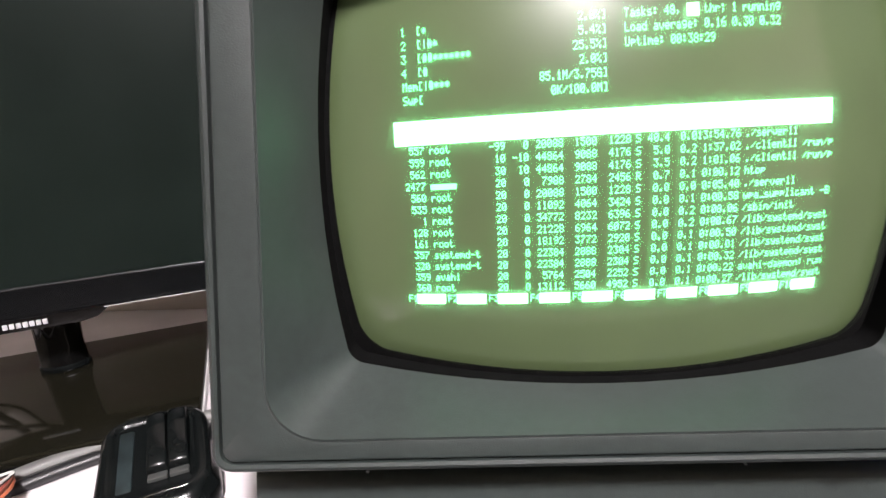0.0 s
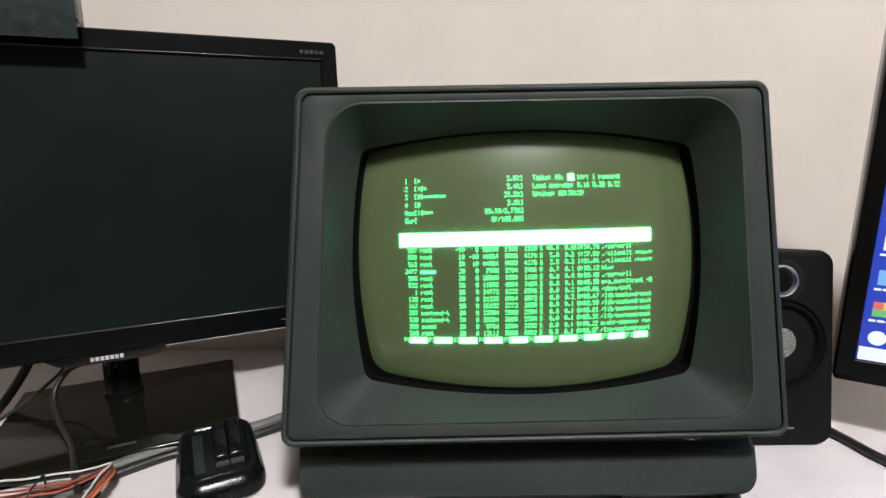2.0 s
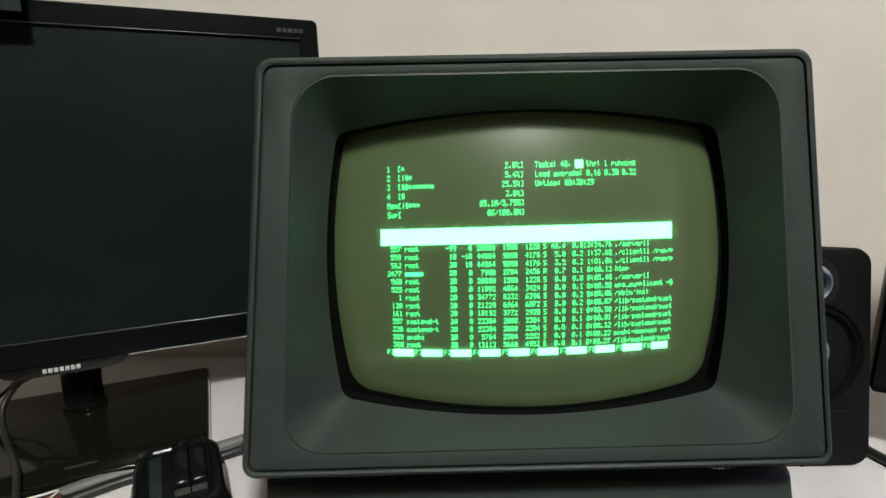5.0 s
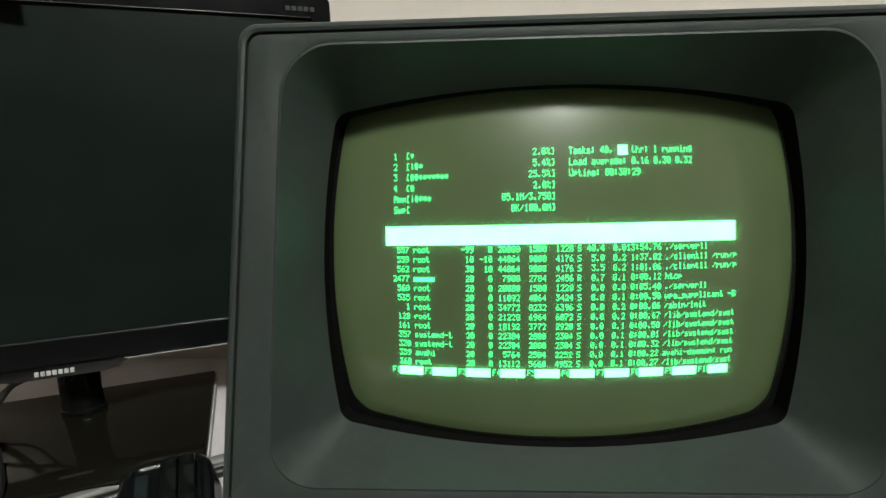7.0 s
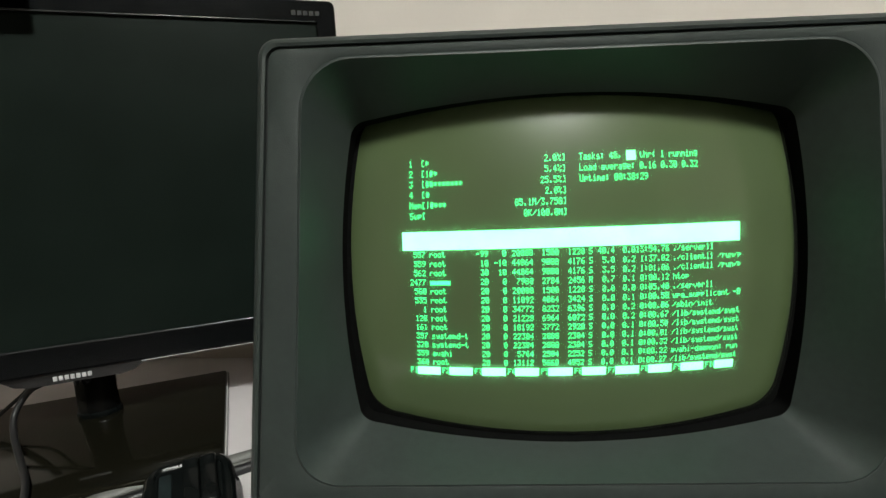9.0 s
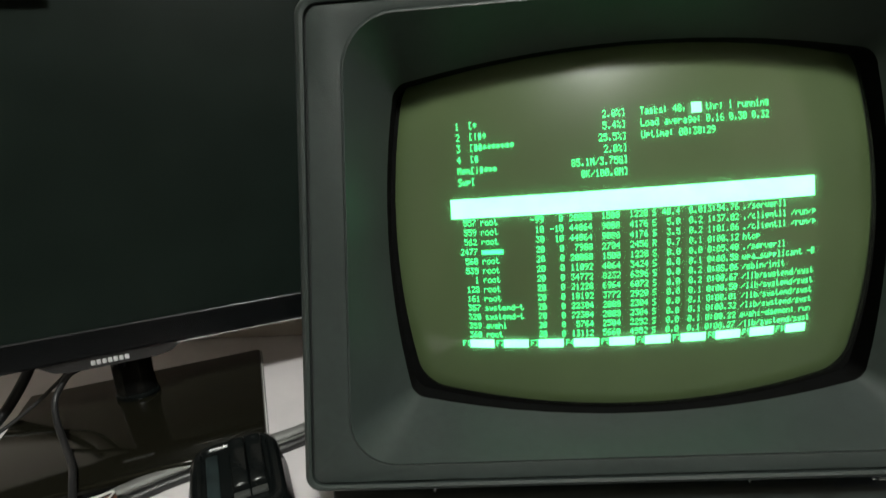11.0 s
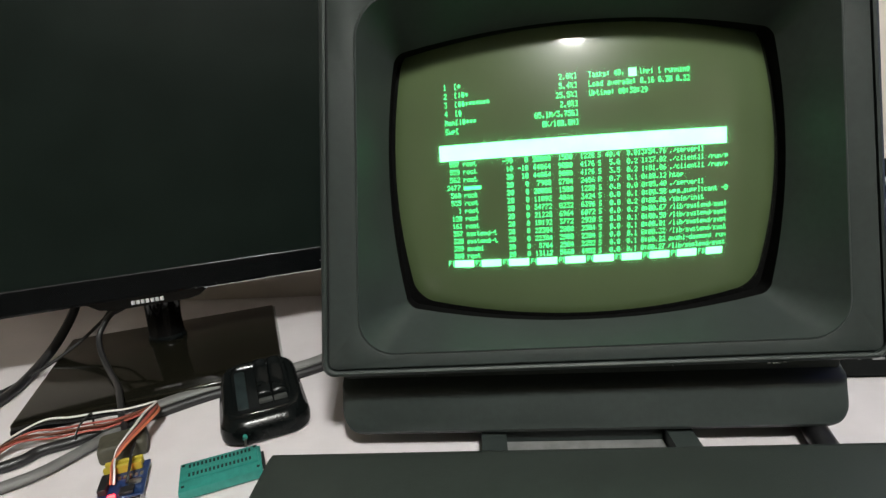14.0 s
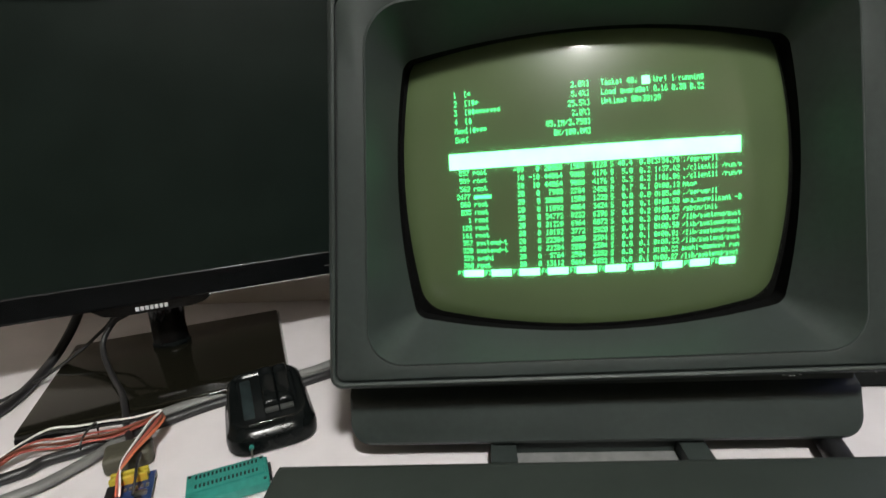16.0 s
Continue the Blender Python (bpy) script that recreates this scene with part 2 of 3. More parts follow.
def bridge(bm, loops, close_first=False, close_last=False, mis=None):
    """Skins a list of loops of equally many (x, y, z) places."""
    vs = [[bm.verts.new(p) for p in lp] for lp in loops]
    n = len(vs[0])
    for k, (a, b) in enumerate(zip(vs, vs[1:])):
        for j in range(n):
            f = bm.faces.new((a[j], a[(j + 1) % n], b[(j + 1) % n], b[j]))
            f.material_index = mis[k] if mis else 0
    if close_first:
        bm.faces.new(vs[0][::-1])
    if close_last:
        bm.faces.new(vs[-1])
    return bm


# ---- room ----
WALL_Y, DESK_L, DESK_R, DESK_F, CEIL = 0.316, -1.15, 1.05, -0.20, 1.85


def slab(name, lo, hi, material, label):
    ob = solo(name, box(bmesh.new(), lo, hi), material, Matrix(), label, name.split("_")[0], "structure", False)
    return ob


slab("wall_north", (-1.9, WALL_Y, -0.75), (1.9, WALL_Y + 0.12, CEIL), M_WALL, "unseen side wall, tone set for warm bounce light behind the desk")
# These surfaces stay out of view; they only shape the bounce light.
slab("wall_south", (-1.9, -3.32, -0.75), (1.9, -3.2, CEIL), M_DARKROOM, "unseen wall far behind, darkened to limit fill light")
slab("wall_west", (-2.02, -3.32, -0.75), (-1.9, WALL_Y + 0.12, CEIL), M_ROOM, "unseen side wall, tone set for warm bounce light")
slab("wall_east", (1.9, -3.32, -0.75), (2.02, WALL_Y + 0.12, CEIL), M_ROOM, "unseen side wall, tone set for warm bounce light")
slab("floor", (-2.02, -3.32, -0.85), (2.02, WALL_Y + 0.12, -0.75), M_FLOOR, "unseen floor, kept dark to limit bounce light")
slab("ceiling", (-2.02, -3.32, CEIL), (2.02, WALL_Y + 0.12, CEIL + 0.1), M_ROOM, "unseen ceiling, tone set for warm bounce light")

desk = thing("desk", pose(0, 0, 0), "white laminate desk with a faintly stained top", "desk")
part("desk_top", box(bmesh.new(), (DESK_L, DESK_F, -0.028), (DESK_R, WALL_Y - 0.001, 0), 0.003, 2), M_DESK, desk)
for sx in (DESK_L + 0.02, DESK_R - 0.05):
    part("leg", box(bmesh.new(), (sx, DESK_F + 0.04, -0.75), (sx + 0.03, WALL_Y - 0.03, -0.028), 0.002, 1), M_DESK, desk)

lamp = thing("ceiling_lamp", pose(0.32, -1.30, CEIL), "round white ceiling lamp, switched on", "lamp")
bm = bmesh.new()
cyl(bm, (0, 0, -0.012), 0.142, 0.142, 0.024, 48)
part("rim", bm, M_ROOM, lamp)
bm = bmesh.new()
cyl(bm, (0, 0, -0.036), 0.118, 0.132, 0.024, 48)
part("diffuser", bm, M_LAMP, lamp, "glowing white diffuser")

# ---- video terminal ----
LEAN_BACK, ROLL = 9.12, -0.66
FACE = Vector((0.0, 0.0, 0.0690))
TERM = Matrix.Translation(FACE) @ pose(0, 0, 0, 0, ROLL, 0) @ pose(0, 0, 0, -LEAN_BACK, 0, 0)
terminal = thing("video_terminal", pose(FACE.x, 0.03, 0), "charcoal grey video terminal with green text on a white desk", "terminal")


def tpart(name, bm, material, parent=terminal, label="", smooth=True):
    """A part given in the leaning face's own axes: x, depth, height up the face."""
    bm.transform((pose(FACE.x, 0.03, 0).inverted() @ TERM))
    return part(name, bm, material, parent, label, smooth)


SR, SRV, SV, SD = 0.40, 0.36, 0.112, 0.0190
BEHIND = 0.0013  # the phosphor lies this far behind the lit characters


def glass(x, v):
    """Depth of the bulging tube face behind the front of the frame."""
    return SD + x * x / (2 * SR) + (v - SV) ** 2 / (2 * SRV)


def at_depth(lp, d):
    return [(x, d, v) for x, v in lp]


FB, FT, FH = 0.1606, 0.1435, 0.2216
# shell round the front, reaching back
bm = bmesh.new()
o = lambda g, r: [(x - 0.0006, v) for x, v in ring_loop(FB + g, FT + g, -g, FH + g, r)]
bridge(bm, [at_depth(o(-0.0031, 0.006), 0.0034), at_depth(o(-0.0029, 0.006), 0.0006), at_depth(o(-0.0016, 0.0065), 0.0),
            at_depth(o(-0.0006, 0.007), 0.0004), at_depth(o(0.0008, 0.008), 0.002), at_depth(o(0.0014, 0.009), 0.0055),
            at_depth(o(0.0016, 0.009), 0.012), at_depth(o(0.0010, 0.009), 0.060)], False, False)
tpart("front_shell", bm, M_CASE)
bm = bmesh.new()
bridge(bm, [at_depth(ring_loop(FB + 0.0006, FT + 0.0006, 0.0, FH, 0.009), 0.0602),
            at_depth(ring_loop(FB - 0.006, FT - 0.010, 0.004, FH - 0.012, 0.012), 0.09),
            [(x * 0.93, 0.24 - (v - 0.1) * 0.15, v * 0.80 + 0.045) for x, v in o(-0.004, 0.02)],
            [(x * 0.90, 0.25 - (v - 0.1) * 0.15, v * 0.76 + 0.050) for x, v in o(-0.008, 0.02)]], True, True)
tpart("rear_housing", bm, M_CASE)
# flat frame and funnel down to the tube
bm = bmesh.new()
OPN = (0.1377, 0.1246, 0.0136, 0.2116)


def op(g, r):
    return ring_loop(OPN[0] + g, OPN[1] + g, OPN[2] - g, OPN[3] + g, r)


inner = ring_loop(0.1112, 0.1098, 0.0325, 0.1878, 0.0055, 0.0075, 0.0105)
inner3 = [(x, 0.0220 + x * x / 1.6 + (v - SV) ** 2 / 2.6, v) for x, v in inner]
lip_in = at_depth(op(-0.0008, 0.0208), 0.0016)
mid = [tuple(Vector(a).lerp(Vector(b), 0.5)) for a, b in zip(lip_in, inner3)]
bridge(bm, [at_depth(o(-0.0042, 0.005), 0.0034), at_depth(o(-0.0043, 0.005), 0.0007), at_depth(o(-0.0049, 0.005), 0.0002),
            at_depth(op(0.0022, 0.023), 0.0002), at_depth(op(0.0016, 0.0225), 0.0005), at_depth(op(0.0010, 0.0222), -0.0002), at_depth(op(0.0002, 0.0216), -0.0003),
            lip_in, mid, inner3])
tpart("front_frame", bm, M_CASE)
bm = bmesh.new()
bridge(bm, [at_depth(o(-0.0025, 0.006), 0.0030), at_depth(o(-0.0046, 0.005), 0.0030)])
tpart("seam", bm, M_GAP)
# black mask between funnel and tube
bm = bmesh.new()
green = ring_loop(0.1056, 0.1052, 0.0368, 0.1922, 0.0110, 0.0085, 0.0113)
bridge(bm, [inner3, [(x * 0.993, glass(x, v) + BEHIND - 0.0006, SV + (v - SV) * 0.993) for x, v in inner],
            [(x * 1.004, glass(x, v) + BEHIND - 0.0003, SV + (v - SV) * 1.004) for x, v in green]])
tpart("screen_gasket", bm, M_GASKET, label="matt black mask round the picture tube")
# tube face
bm = bmesh.new()
loops = []
for s in [1.03] + [1 - i / 14 for i in range(14)]:
    loops.append([(x * s, glass(x * s, SV + (v - SV) * s) + BEHIND + (0.001 if s > 1 else 0), SV + (v - SV) * s) for x, v in green])
bridge(bm, loops)
c = bm.verts.new((0, SD + BEHIND, SV))
bm.verts.ensure_lookup_table()
n = len(green)
last = bm.verts[len(loops) * n - n:len(loops) * n]
for j in range(n):
    bm.faces.new((last[j], last[(j + 1) % n], c))
screen = tpart("picture_tube", bm, M_CRT, label="curved olive green glass tube face")

# thick hazy glass in front of the phosphor
bm = bmesh.new()
loops = [[(x * k, glass(x * k, SV + (v - SV) * k) - 0.0022, SV + (v - SV) * k) for x, v in green] for k in (1.0, 0.9, 0.8, 0.7, 0.6, 0.5, 0.4, 0.3, 0.2, 0.1, 0.03)]
bridge(bm, loops, False, True)
tpart("faceplate", bm, M_HAZE, label="hazy glass faceplate of the tube")

# text on the tube, 80 columns of 24 rows
COL, ROW, X0 = 0.002118, 0.00468, -0.0864
GLYPHS = {}


def level(row, x):
    """Height of a row's top edge: the upper rows stand wider apart, and all climb a little to the right."""
    return 0.1327 - (row - 8) * (ROW if row >= 8 else 0.0053) + 0.0065 * x


# five columns of seven dots each, the lowest bit on top
DOTS = dict(zip("0123456789:;ABFGKLMRSTU[]_abcdefghiklmnoprstuvwy%#*,-./|", (
    "3E5149453E 00427F4000 4261514946 2141454B31 1814127F10 2745454539 3C4A494930 0171090503 3649494936 064949291E 0036360000 0056360000 "
    "7E1111117E 7F49494936 7F09090901 3E4149497A 7F08142241 7F40404040 7F020C027F 7F09192946 4649494931 01017F0101 3F4040403F 007F414100 "
    "0041417F00 4040404040 2054545478 7F48444438 3844444420 384444487F 3854545418 087E090102 0C5252523E 7F08040478 00447D4000 7F10284400 "
    "00417F4000 7C04180478 7C08040478 3844444438 7C14141408 7C08040408 4854545420 043F444020 3C4040207C 1C2040201C 3C4030403C 0C5050503C "
    "2313086462 147F147F14 14083E0814 0050300000 0808080808 0060600000 2010080402 00007F0000").split()))


def glyph(ch):
    """The character's strokes as level runs of dots: x0, x1, y0, y1 in its cell."""
    if ch not in GLYPHS:
        cols = [int(DOTS[ch][2 * k:2 * k + 2], 16) for k in range(5)]
        w, h = COL / 6.1, 0.00044
        runs = []
        for row in range(7):
            k = 0
            while k < 5:
                n = 0
                while k + n < 5 and cols[k + n] >> row & 1:
                    n += 1
                if n:
                    x0 = COL * 0.08 + k * w
                    runs.append((x0, x0 + n * w, 0.00095 + (6 - row) * h, 0.00095 + (6.88 - row) * h))
                k += max(n, 1)
        GLYPHS[ch] = runs
    return GLYPHS[ch]


def on_tube(x, v, lift=0.0004):
    x *= 0.9945
    return (x, glass(x, v) - lift, v)


def write(bm, col, row, text):
    for i, ch in enumerate(text):
        if ch == " ":
            continue
        x, tall = X0 + (col + i) * COL, 1.1 if row < 8 else 1.0
        v = level(row + 1, x)
        for x0, x1, y0, y1 in glyph(ch):
            bm.faces.new([bm.verts.new(on_tube(x + a, v + b * tall)) for a, b in ((x0, y0), (x1, y0), (x1, y1), (x0, y1))])


def strip(bm, col0, col1, row0, row1, lift=0.0004, step=2.0):
    n = max(1, round((col1 - col0) / step))
    m = max(1, round(row1 - row0))
    g = [[bm.verts.new(on_tube(X0 + (col0 + (col1 - col0) * i / n) * COL, level(row0 + (row1 - row0) * j / m, X0 + (col0 + (col1 - col0) * i / n) * COL), lift))
          for i in range(n + 1)] for j in range(m + 1)]
    for j in range(m):
        for i in range(n):
            bm.faces.new((g[j][i], g[j][i + 1], g[j + 1][i + 1], g[j + 1][i]))


def text_part(name, bm, material=M_TEXT, label=""):
    tpart(name, bm, material, screen, label, False)


def field(col, row, text):
    bm = bmesh.new()
    write(bm, col, row, text)
    text_part("screen_text", bm)


METERS = (("1", "*", "2.0%]"), ("2", "|#*", "5.4%]"), ("3", "##*******", "25.5%]"), ("4", "#", "2.0%]"))
SIDE = (("Tasks: 48,", "thr; 1 running"), ("Load average: 0.16 0.30 0.32",), ("Uptime: 00:38:29",))
for i, (a, b, c) in enumerate(METERS):
    field(2, i + 1, a)
    field(5, i + 1, "[" + b)
    field(39 - len(c), i + 1, c)
    for j, t in enumerate(SIDE[i] if i < 3 else ()):
        field(42 + 14 * j, i + 1, t)
for i, (a, c) in enumerate((("Mem[|#***", "85.1M/3.75G]"), ("Swp[", "0K/100.0M]"))):
    field(2, i + 5, a)
    field(39 - len(c), i + 5, c)
bm = bmesh.new()
strip(bm, 53, 55.2, 1.08, 1.98)
text_part("text_block", bm, M_BAR)
bm = bmesh.new()
strip(bm, 0, 80, 8, 10)
text_part("highlight_bar", bm, M_BAR, "bright inverse bar across the text")
ROWS_TEXT = (
    ("557", "root", "-99", "0", "20088", "1500", "1228", "S", "40.4", "0.0", "13:54.76", "./server11"),
    ("559", "root", "10", "-10", "44864", "9088", "4176", "S", "5.0", "0.2", "1:37.02", "./client11 /run/p"),
    ("562", "root", "30", "10", "44864", "9088", "4176", "S", "3.5", "0.2", "1:01.06", "./client11 /run/p"),
    ("2477", "", "20", "0", "7988", "2784", "2456", "R", "0.7", "0.1", "0:00.12", "htop"),
    ("560", "root", "20", "0", "20088", "1500", "1228", "S", "0.0", "0.0", "0:05.40", "./server11"),
    ("535", "root", "20", "0", "11092", "4064", "3424", "S", "0.0", "0.1", "0:00.58", "wpa_supplicant -B"),
    ("1", "root", "20", "0", "34772", "8232", "6396", "S", "0.0", "0.2", "0:08.06", "/sbin/init"),
    ("128", "root", "20", "0", "21228", "6964", "6072", "S", "0.0", "0.2", "0:00.67", "/lib/systemd/syst"),
    ("161", "root", "20", "0", "18192", "3772", "2920", "S", "0.0", "0.1", "0:00.50", "/lib/systemd/syst"),
    ("357", "systemd-t", "20", "0", "22384", "2888", "2304", "S", "0.0", "0.1", "0:00.01", "/lib/systemd/syst"),
    ("320", "systemd-t", "20", "0", "22384", "2888", "2304", "S", "0.0", "0.1", "0:00.32", "/lib/systemd/syst"),
    ("359", "avahi", "20", "0", "5764", "2504", "2252", "S", "0.0", "0.1", "0:00.22", "avahi-daemon: run"),
    ("360", "root", "20", "0", "13112", "5660", "4952", "S", "0.0", "0.1", "0:00.27", "/lib/systemd/syst"),
)
for i, f in enumerate(ROWS_TEXT):
    r = 10 + i
    for end, k in ((5.6, 0), (20.6, 2), (24.8, 3), (31.0, 4), (36.9, 5), (42.9, 6), (49.8, 8), (54.6, 9), (62.6, 10)):
        field(end - len(f[k]), r, f[k])
    field(43.7, r, f[7])
    field(63.4, r, f[11])
    if f[1]:
        field(6.5, r, f[1])
    else:
        bm = bmesh.new()
        strip(bm, 6.5, 11.4, r + 0.35, r + 0.8)
        text_part("text_block", bm)
for i in range(10):
    field(0.8 + 7.95 * i, 23, "F%d" % (i + 1))
for i in range(10):
    bm = bmesh.new()
    strip(bm, (2.6 if i < 9 else 3.2) + 7.95 * i, 8.3 + 7.95 * i if i < 9 else 79.6, 23.08, 24.0)
    text_part("text_block", bm, M_BAR)

# scuffs along the lower rim
for x0, x1, v in ((0.0935, 0.0950, -0.0009), (0.0962, 0.1000, -0.0012), (0.1020, 0.1034, -0.0007), (0.1420, 0.1432, -0.0008), (-0.1010, -0.0998, -0.0009), (0.0410, 0.0418, -0.0006)):
    tpart("scuff_mark", box(bmesh.new(), (x0, -0.0003, v), (x1, 0.0012, v + 0.0005), 0.0001, 1), M_FAINT, label="pale scuffed spot on the rim", smooth=False)

# base under the leaning head
INV = pose(FACE.x, 0.03, 0).inverted()


def wpart(name, bm, material, parent, origin, label="", smooth=True):
    bm.transform(origin)
    return part(name, bm, material, parent, label, smooth)


bm = bmesh.new()
bz = lambda g, z0, z1, r, y: [(math.copysign(0.1585 + g, x) if z > z1 - r - 1e-6 and abs(x) > 0.1585 + g - r - 1e-6 else x, y, z) for x, z in ring_loop(0.1585 + g, 0.1585 + g, z0, z1, r)]
bridge(bm, [bz(-0.004, 0.018, 0.0410, 0.0114, 0.0180), bz(-0.0012, 0.0152, 0.0435, 0.0140, 0.0194), bz(0, 0.014, 0.0447, 0.0150, 0.022), bz(0, 0.0135, 0.0500, 0.016, 0.040),
            bz(0, 0.012, 0.080, 0.016, 0.10), bz(-0.01, 0.006, 0.080, 0.016, 0.255), bz(-0.014, 0.010, 0.078, 0.015, 0.26)], True, True)
for v in bm.verts:
    if v.co.y < 0.03:
        v.co.y += max(0.0, v.co.z - 0.018) * 0.36 - 0.002
wpart("base", bm, M_CASE, terminal, INV)
wpart("base_riser", box(bmesh.new(), (-0.1578, 0.0335, 0.030), (0.1578, 0.098, 0.0640), 0.002, 2), M_CASE, terminal, INV)
for sx in (-0.125, 0.125):
    wpart("rubber_foot", cyl(bmesh.new(), (sx, 0.235, 0.0045), 0.012, 0.011, 0.009), M_GASKET, terminal, INV)
# tilt foot in front, with a grey plate
bm = bmesh.new()
for s in (-1, 1):
    a = [(s * 0.0510, 0.004, 0), (s * 0.0670, 0.004, 0), (s * 0.0665, 0.050, 0), (s * 0.0510, 0.050, 0)]
    vs = [bm.verts.new((x - 0.002, y, z)) for x, y, z in a] + [bm.verts.new((x * 0.995 - 0.002, y, 0.012)) for x, y, z in a]
    for q in ((0, 1, 2, 3), (4, 5, 6, 7), (0, 1, 5, 4), (1, 2, 6, 5), (2, 3, 7, 6), (3, 0, 4, 7)):
        bm.faces.new([vs[k] for k in q])
box(bm, (-0.0535, 0.0250, 0.0), (0.0495, 0.050, 0.010), 0.001, 2)
foot = wpart("tilt_foot", bm, M_CASE, terminal, INV, "dark plastic front tilt foot")
wpart("foot_plate", box(bmesh.new(), (-0.0525, 0.006, 0.0), (0.0485, 0.0245, 0.003), 0.001, 2), M_GREYPLATE, foot, INV, "grey plate in the foot")
# knob on the base's side
bm = bmesh.new()
cyl(bm, (0.1600, 0.052, 0.043), 0.006, 0.005, 0.008, 16, pose(0, 0, 0, 0, 90, 0))
wpart("side_knob", bm, M_GASKET, terminal, INV)

# keyboard lead from under the base
bm = tube(bmesh.new(), [(0.095, 0.070, 0.0076), (0.125, 0.062, 0.0076), (0.1430, 0.046, 0.0076), (0.1430, 0.030, 0.0076), (0.1405, 0.018, 0.0076), (0.1380, 0.006, 0.0076), (0.1375, 0.0005, 0.0076)], 0.0075, 14)
solo("keyboard_lead", bm, M_CABLE, Matrix(), "thick black keyboard lead running out from under the terminal", "cable")

# ---- keyboard ----
KB = pose(-0.1985, -0.0030, 0, 0, 0, 0.4)
keyboard = thing("keyboard", KB, "wide charcoal grey keyboard lying in front of the terminal", "keyboard")
bm = bmesh.new()
prof = [(-0.171, 0.002), (-0.171, 0.008), (-0.166, 0.0105), (-0.062, 0.0160), (-0.006, 0.0185), (-0.0022, 0.0178), (0.0, 0.0155), (0.0012, 0.004), (-0.001, 0.002)]
rows_v = []
for x, g in ((0.0, 0.006), (0.0016, 0.0022), (0.006, 0.0), (0.527, 0.0), (0.5314, 0.0022), (0.533, 0.006)):
    rows_v.append([bm.verts.new((x, min(max(y, -0.171 + g), 0.0012 - g), min(max(z, 0.002 + g * 0.3), 0.0185 - g * 0.35))) for y, z in prof])
for a, b in zip(rows_v, rows_v[1:]):
    for j in range(len(prof)):
        k = (j + 1) % len(prof)
        bm.faces.new((a[j], a[k], b[k], b[j]))
bm.faces.new(rows_v[0])
bm.faces.new(rows_v[-1][::-1])
part("case", bm, M_CASE2, keyboard)
for fx in (0.03, 0.50):
    for fy in (-0.15, -0.02):
        part("rubber_foot", cyl(bmesh.new(), (fx, fy, 0.0011), 0.006, 0.006, 0.0022, 12), M_GASKET, keyboard)

# ---- flat monitor beside the terminal ----
STAND = pose(-0.3549, 0.1541, 0, 0, 0, 23)
MON = pose(-0.357, 0.148, 0.068, 0, 0, 23.5) @ pose(0, 0, 0, -5.3, 0, 0)
monitor = thing("flat_monitor", STAND, "switched-off glossy black flat monitor on a square glossy stand", "monitor")
part("stand_plate", box(bmesh.new(), (-0.0970, -0.0800, 0.001), (0.0970, 0.0800, 0.0095), 0.0022, 3), M_STAND, monitor, "glossy black square stand plate")
part("stand_edge", box(bmesh.new(), (-0.0975, -0.0806, 0.0003), (0.0960, 0.0806, 0.0050), 0.001, 2), M_GASKET, monitor, "dark underside of the plate")
part("side_rim", box(bmesh.new(), (0.0972, -0.0790, 0.0003), (0.0986, 0.0790, 0.0074), 0.0006, 2), M_RIM_GLINT, monitor, "clear silvery rim beside the plate")
NI = STAND.inverted()
bm = bmesh.new()
loops = []
for z, wx, wy, y, x in ((0.0092, 0.0165, 0.0105, 0.187, -0.3735), (0.0105, 0.0160, 0.0100, 0.187, -0.3735), (0.030, 0.0155, 0.0095, 0.187, -0.3735), (0.070, 0.0165, 0.0095, 0.188, -0.3720), (0.13, 0.020, 0.010, 0.190, -0.3690)):
    loops.append([tuple(pose(x, y, z, 0, 0, 23.5) @ Vector((wx * math.cos(a), wy * math.sin(a), 0))) for a in (2 * math.pi * j / 24 for j in range(24))])
bridge(bm, loops, True, True)
wpart("neck", bm, M_GLOSS, monitor, NI)
MW, MH = 0.2245, 0.281
MI = NI @ MON
bm = bmesh.new()
fr = lambda g, r, d: [(x, d, v) for x, v in ring_loop(MW + g, MW + g, -g, MH + g, r)]
sc = lambda g, d: [(x, d, v) for x, v in ring_loop(MW - 0.0165 + g, MW - 0.0165 + g, 0.0215 - g, MH - 0.0175 + g, 0.0006)]
bridge(bm, [fr(-0.004, 0.006, 0.020), fr(-0.001, 0.006, 0.018), fr(0, 0.005, 0.012), fr(0, 0.005, 0.002), fr(-0.0007, 0.005, 0.0005), fr(-0.002, 0.005, 0),
            sc(0.0012, 0.0), sc(0.0003, 0.0006), sc(0.0, 0.0030)])
wpart("bezel", bm, M_FRAME, monitor, MI, "glossy black frame", False)
wpart("panel", box(bmesh.new(), (-MW + 0.0166, 0.0026, 0.0216), (MW - 0.0166, 0.006, MH - 0.0176)), M_PANEL, monitor, MI, "dark satin display panel", False)
bm = bmesh.new()
fb = lambda k, d: [(x * k, d, MH / 2 + (v - MH / 2) * k) for x, v in ring_loop(MW - 0.004, MW - 0.004, 0.004, MH - 0.004, 0.006)]
bridge(bm, [fb(1.0, 0.0198), fb(0.93, 0.024), fb(0.6, 0.036), fb(0.55, 0.038)], True, True)
wpart("back_cover", bm, M_CASE, monitor, MI)
# Bars paler than the frame, added to draw the glints along the panel.
wpart("glint_bar", tube(bmesh.new(), [(-MW + 0.0166, 0.0004, 0.0212), (0, 0.0004, 0.0212), (MW - 0.0166, 0.0004, 0.0212)], 0.0008, 10, 2), M_GLINT, monitor, MI, "thin bar added for the glint along the panel's edge")
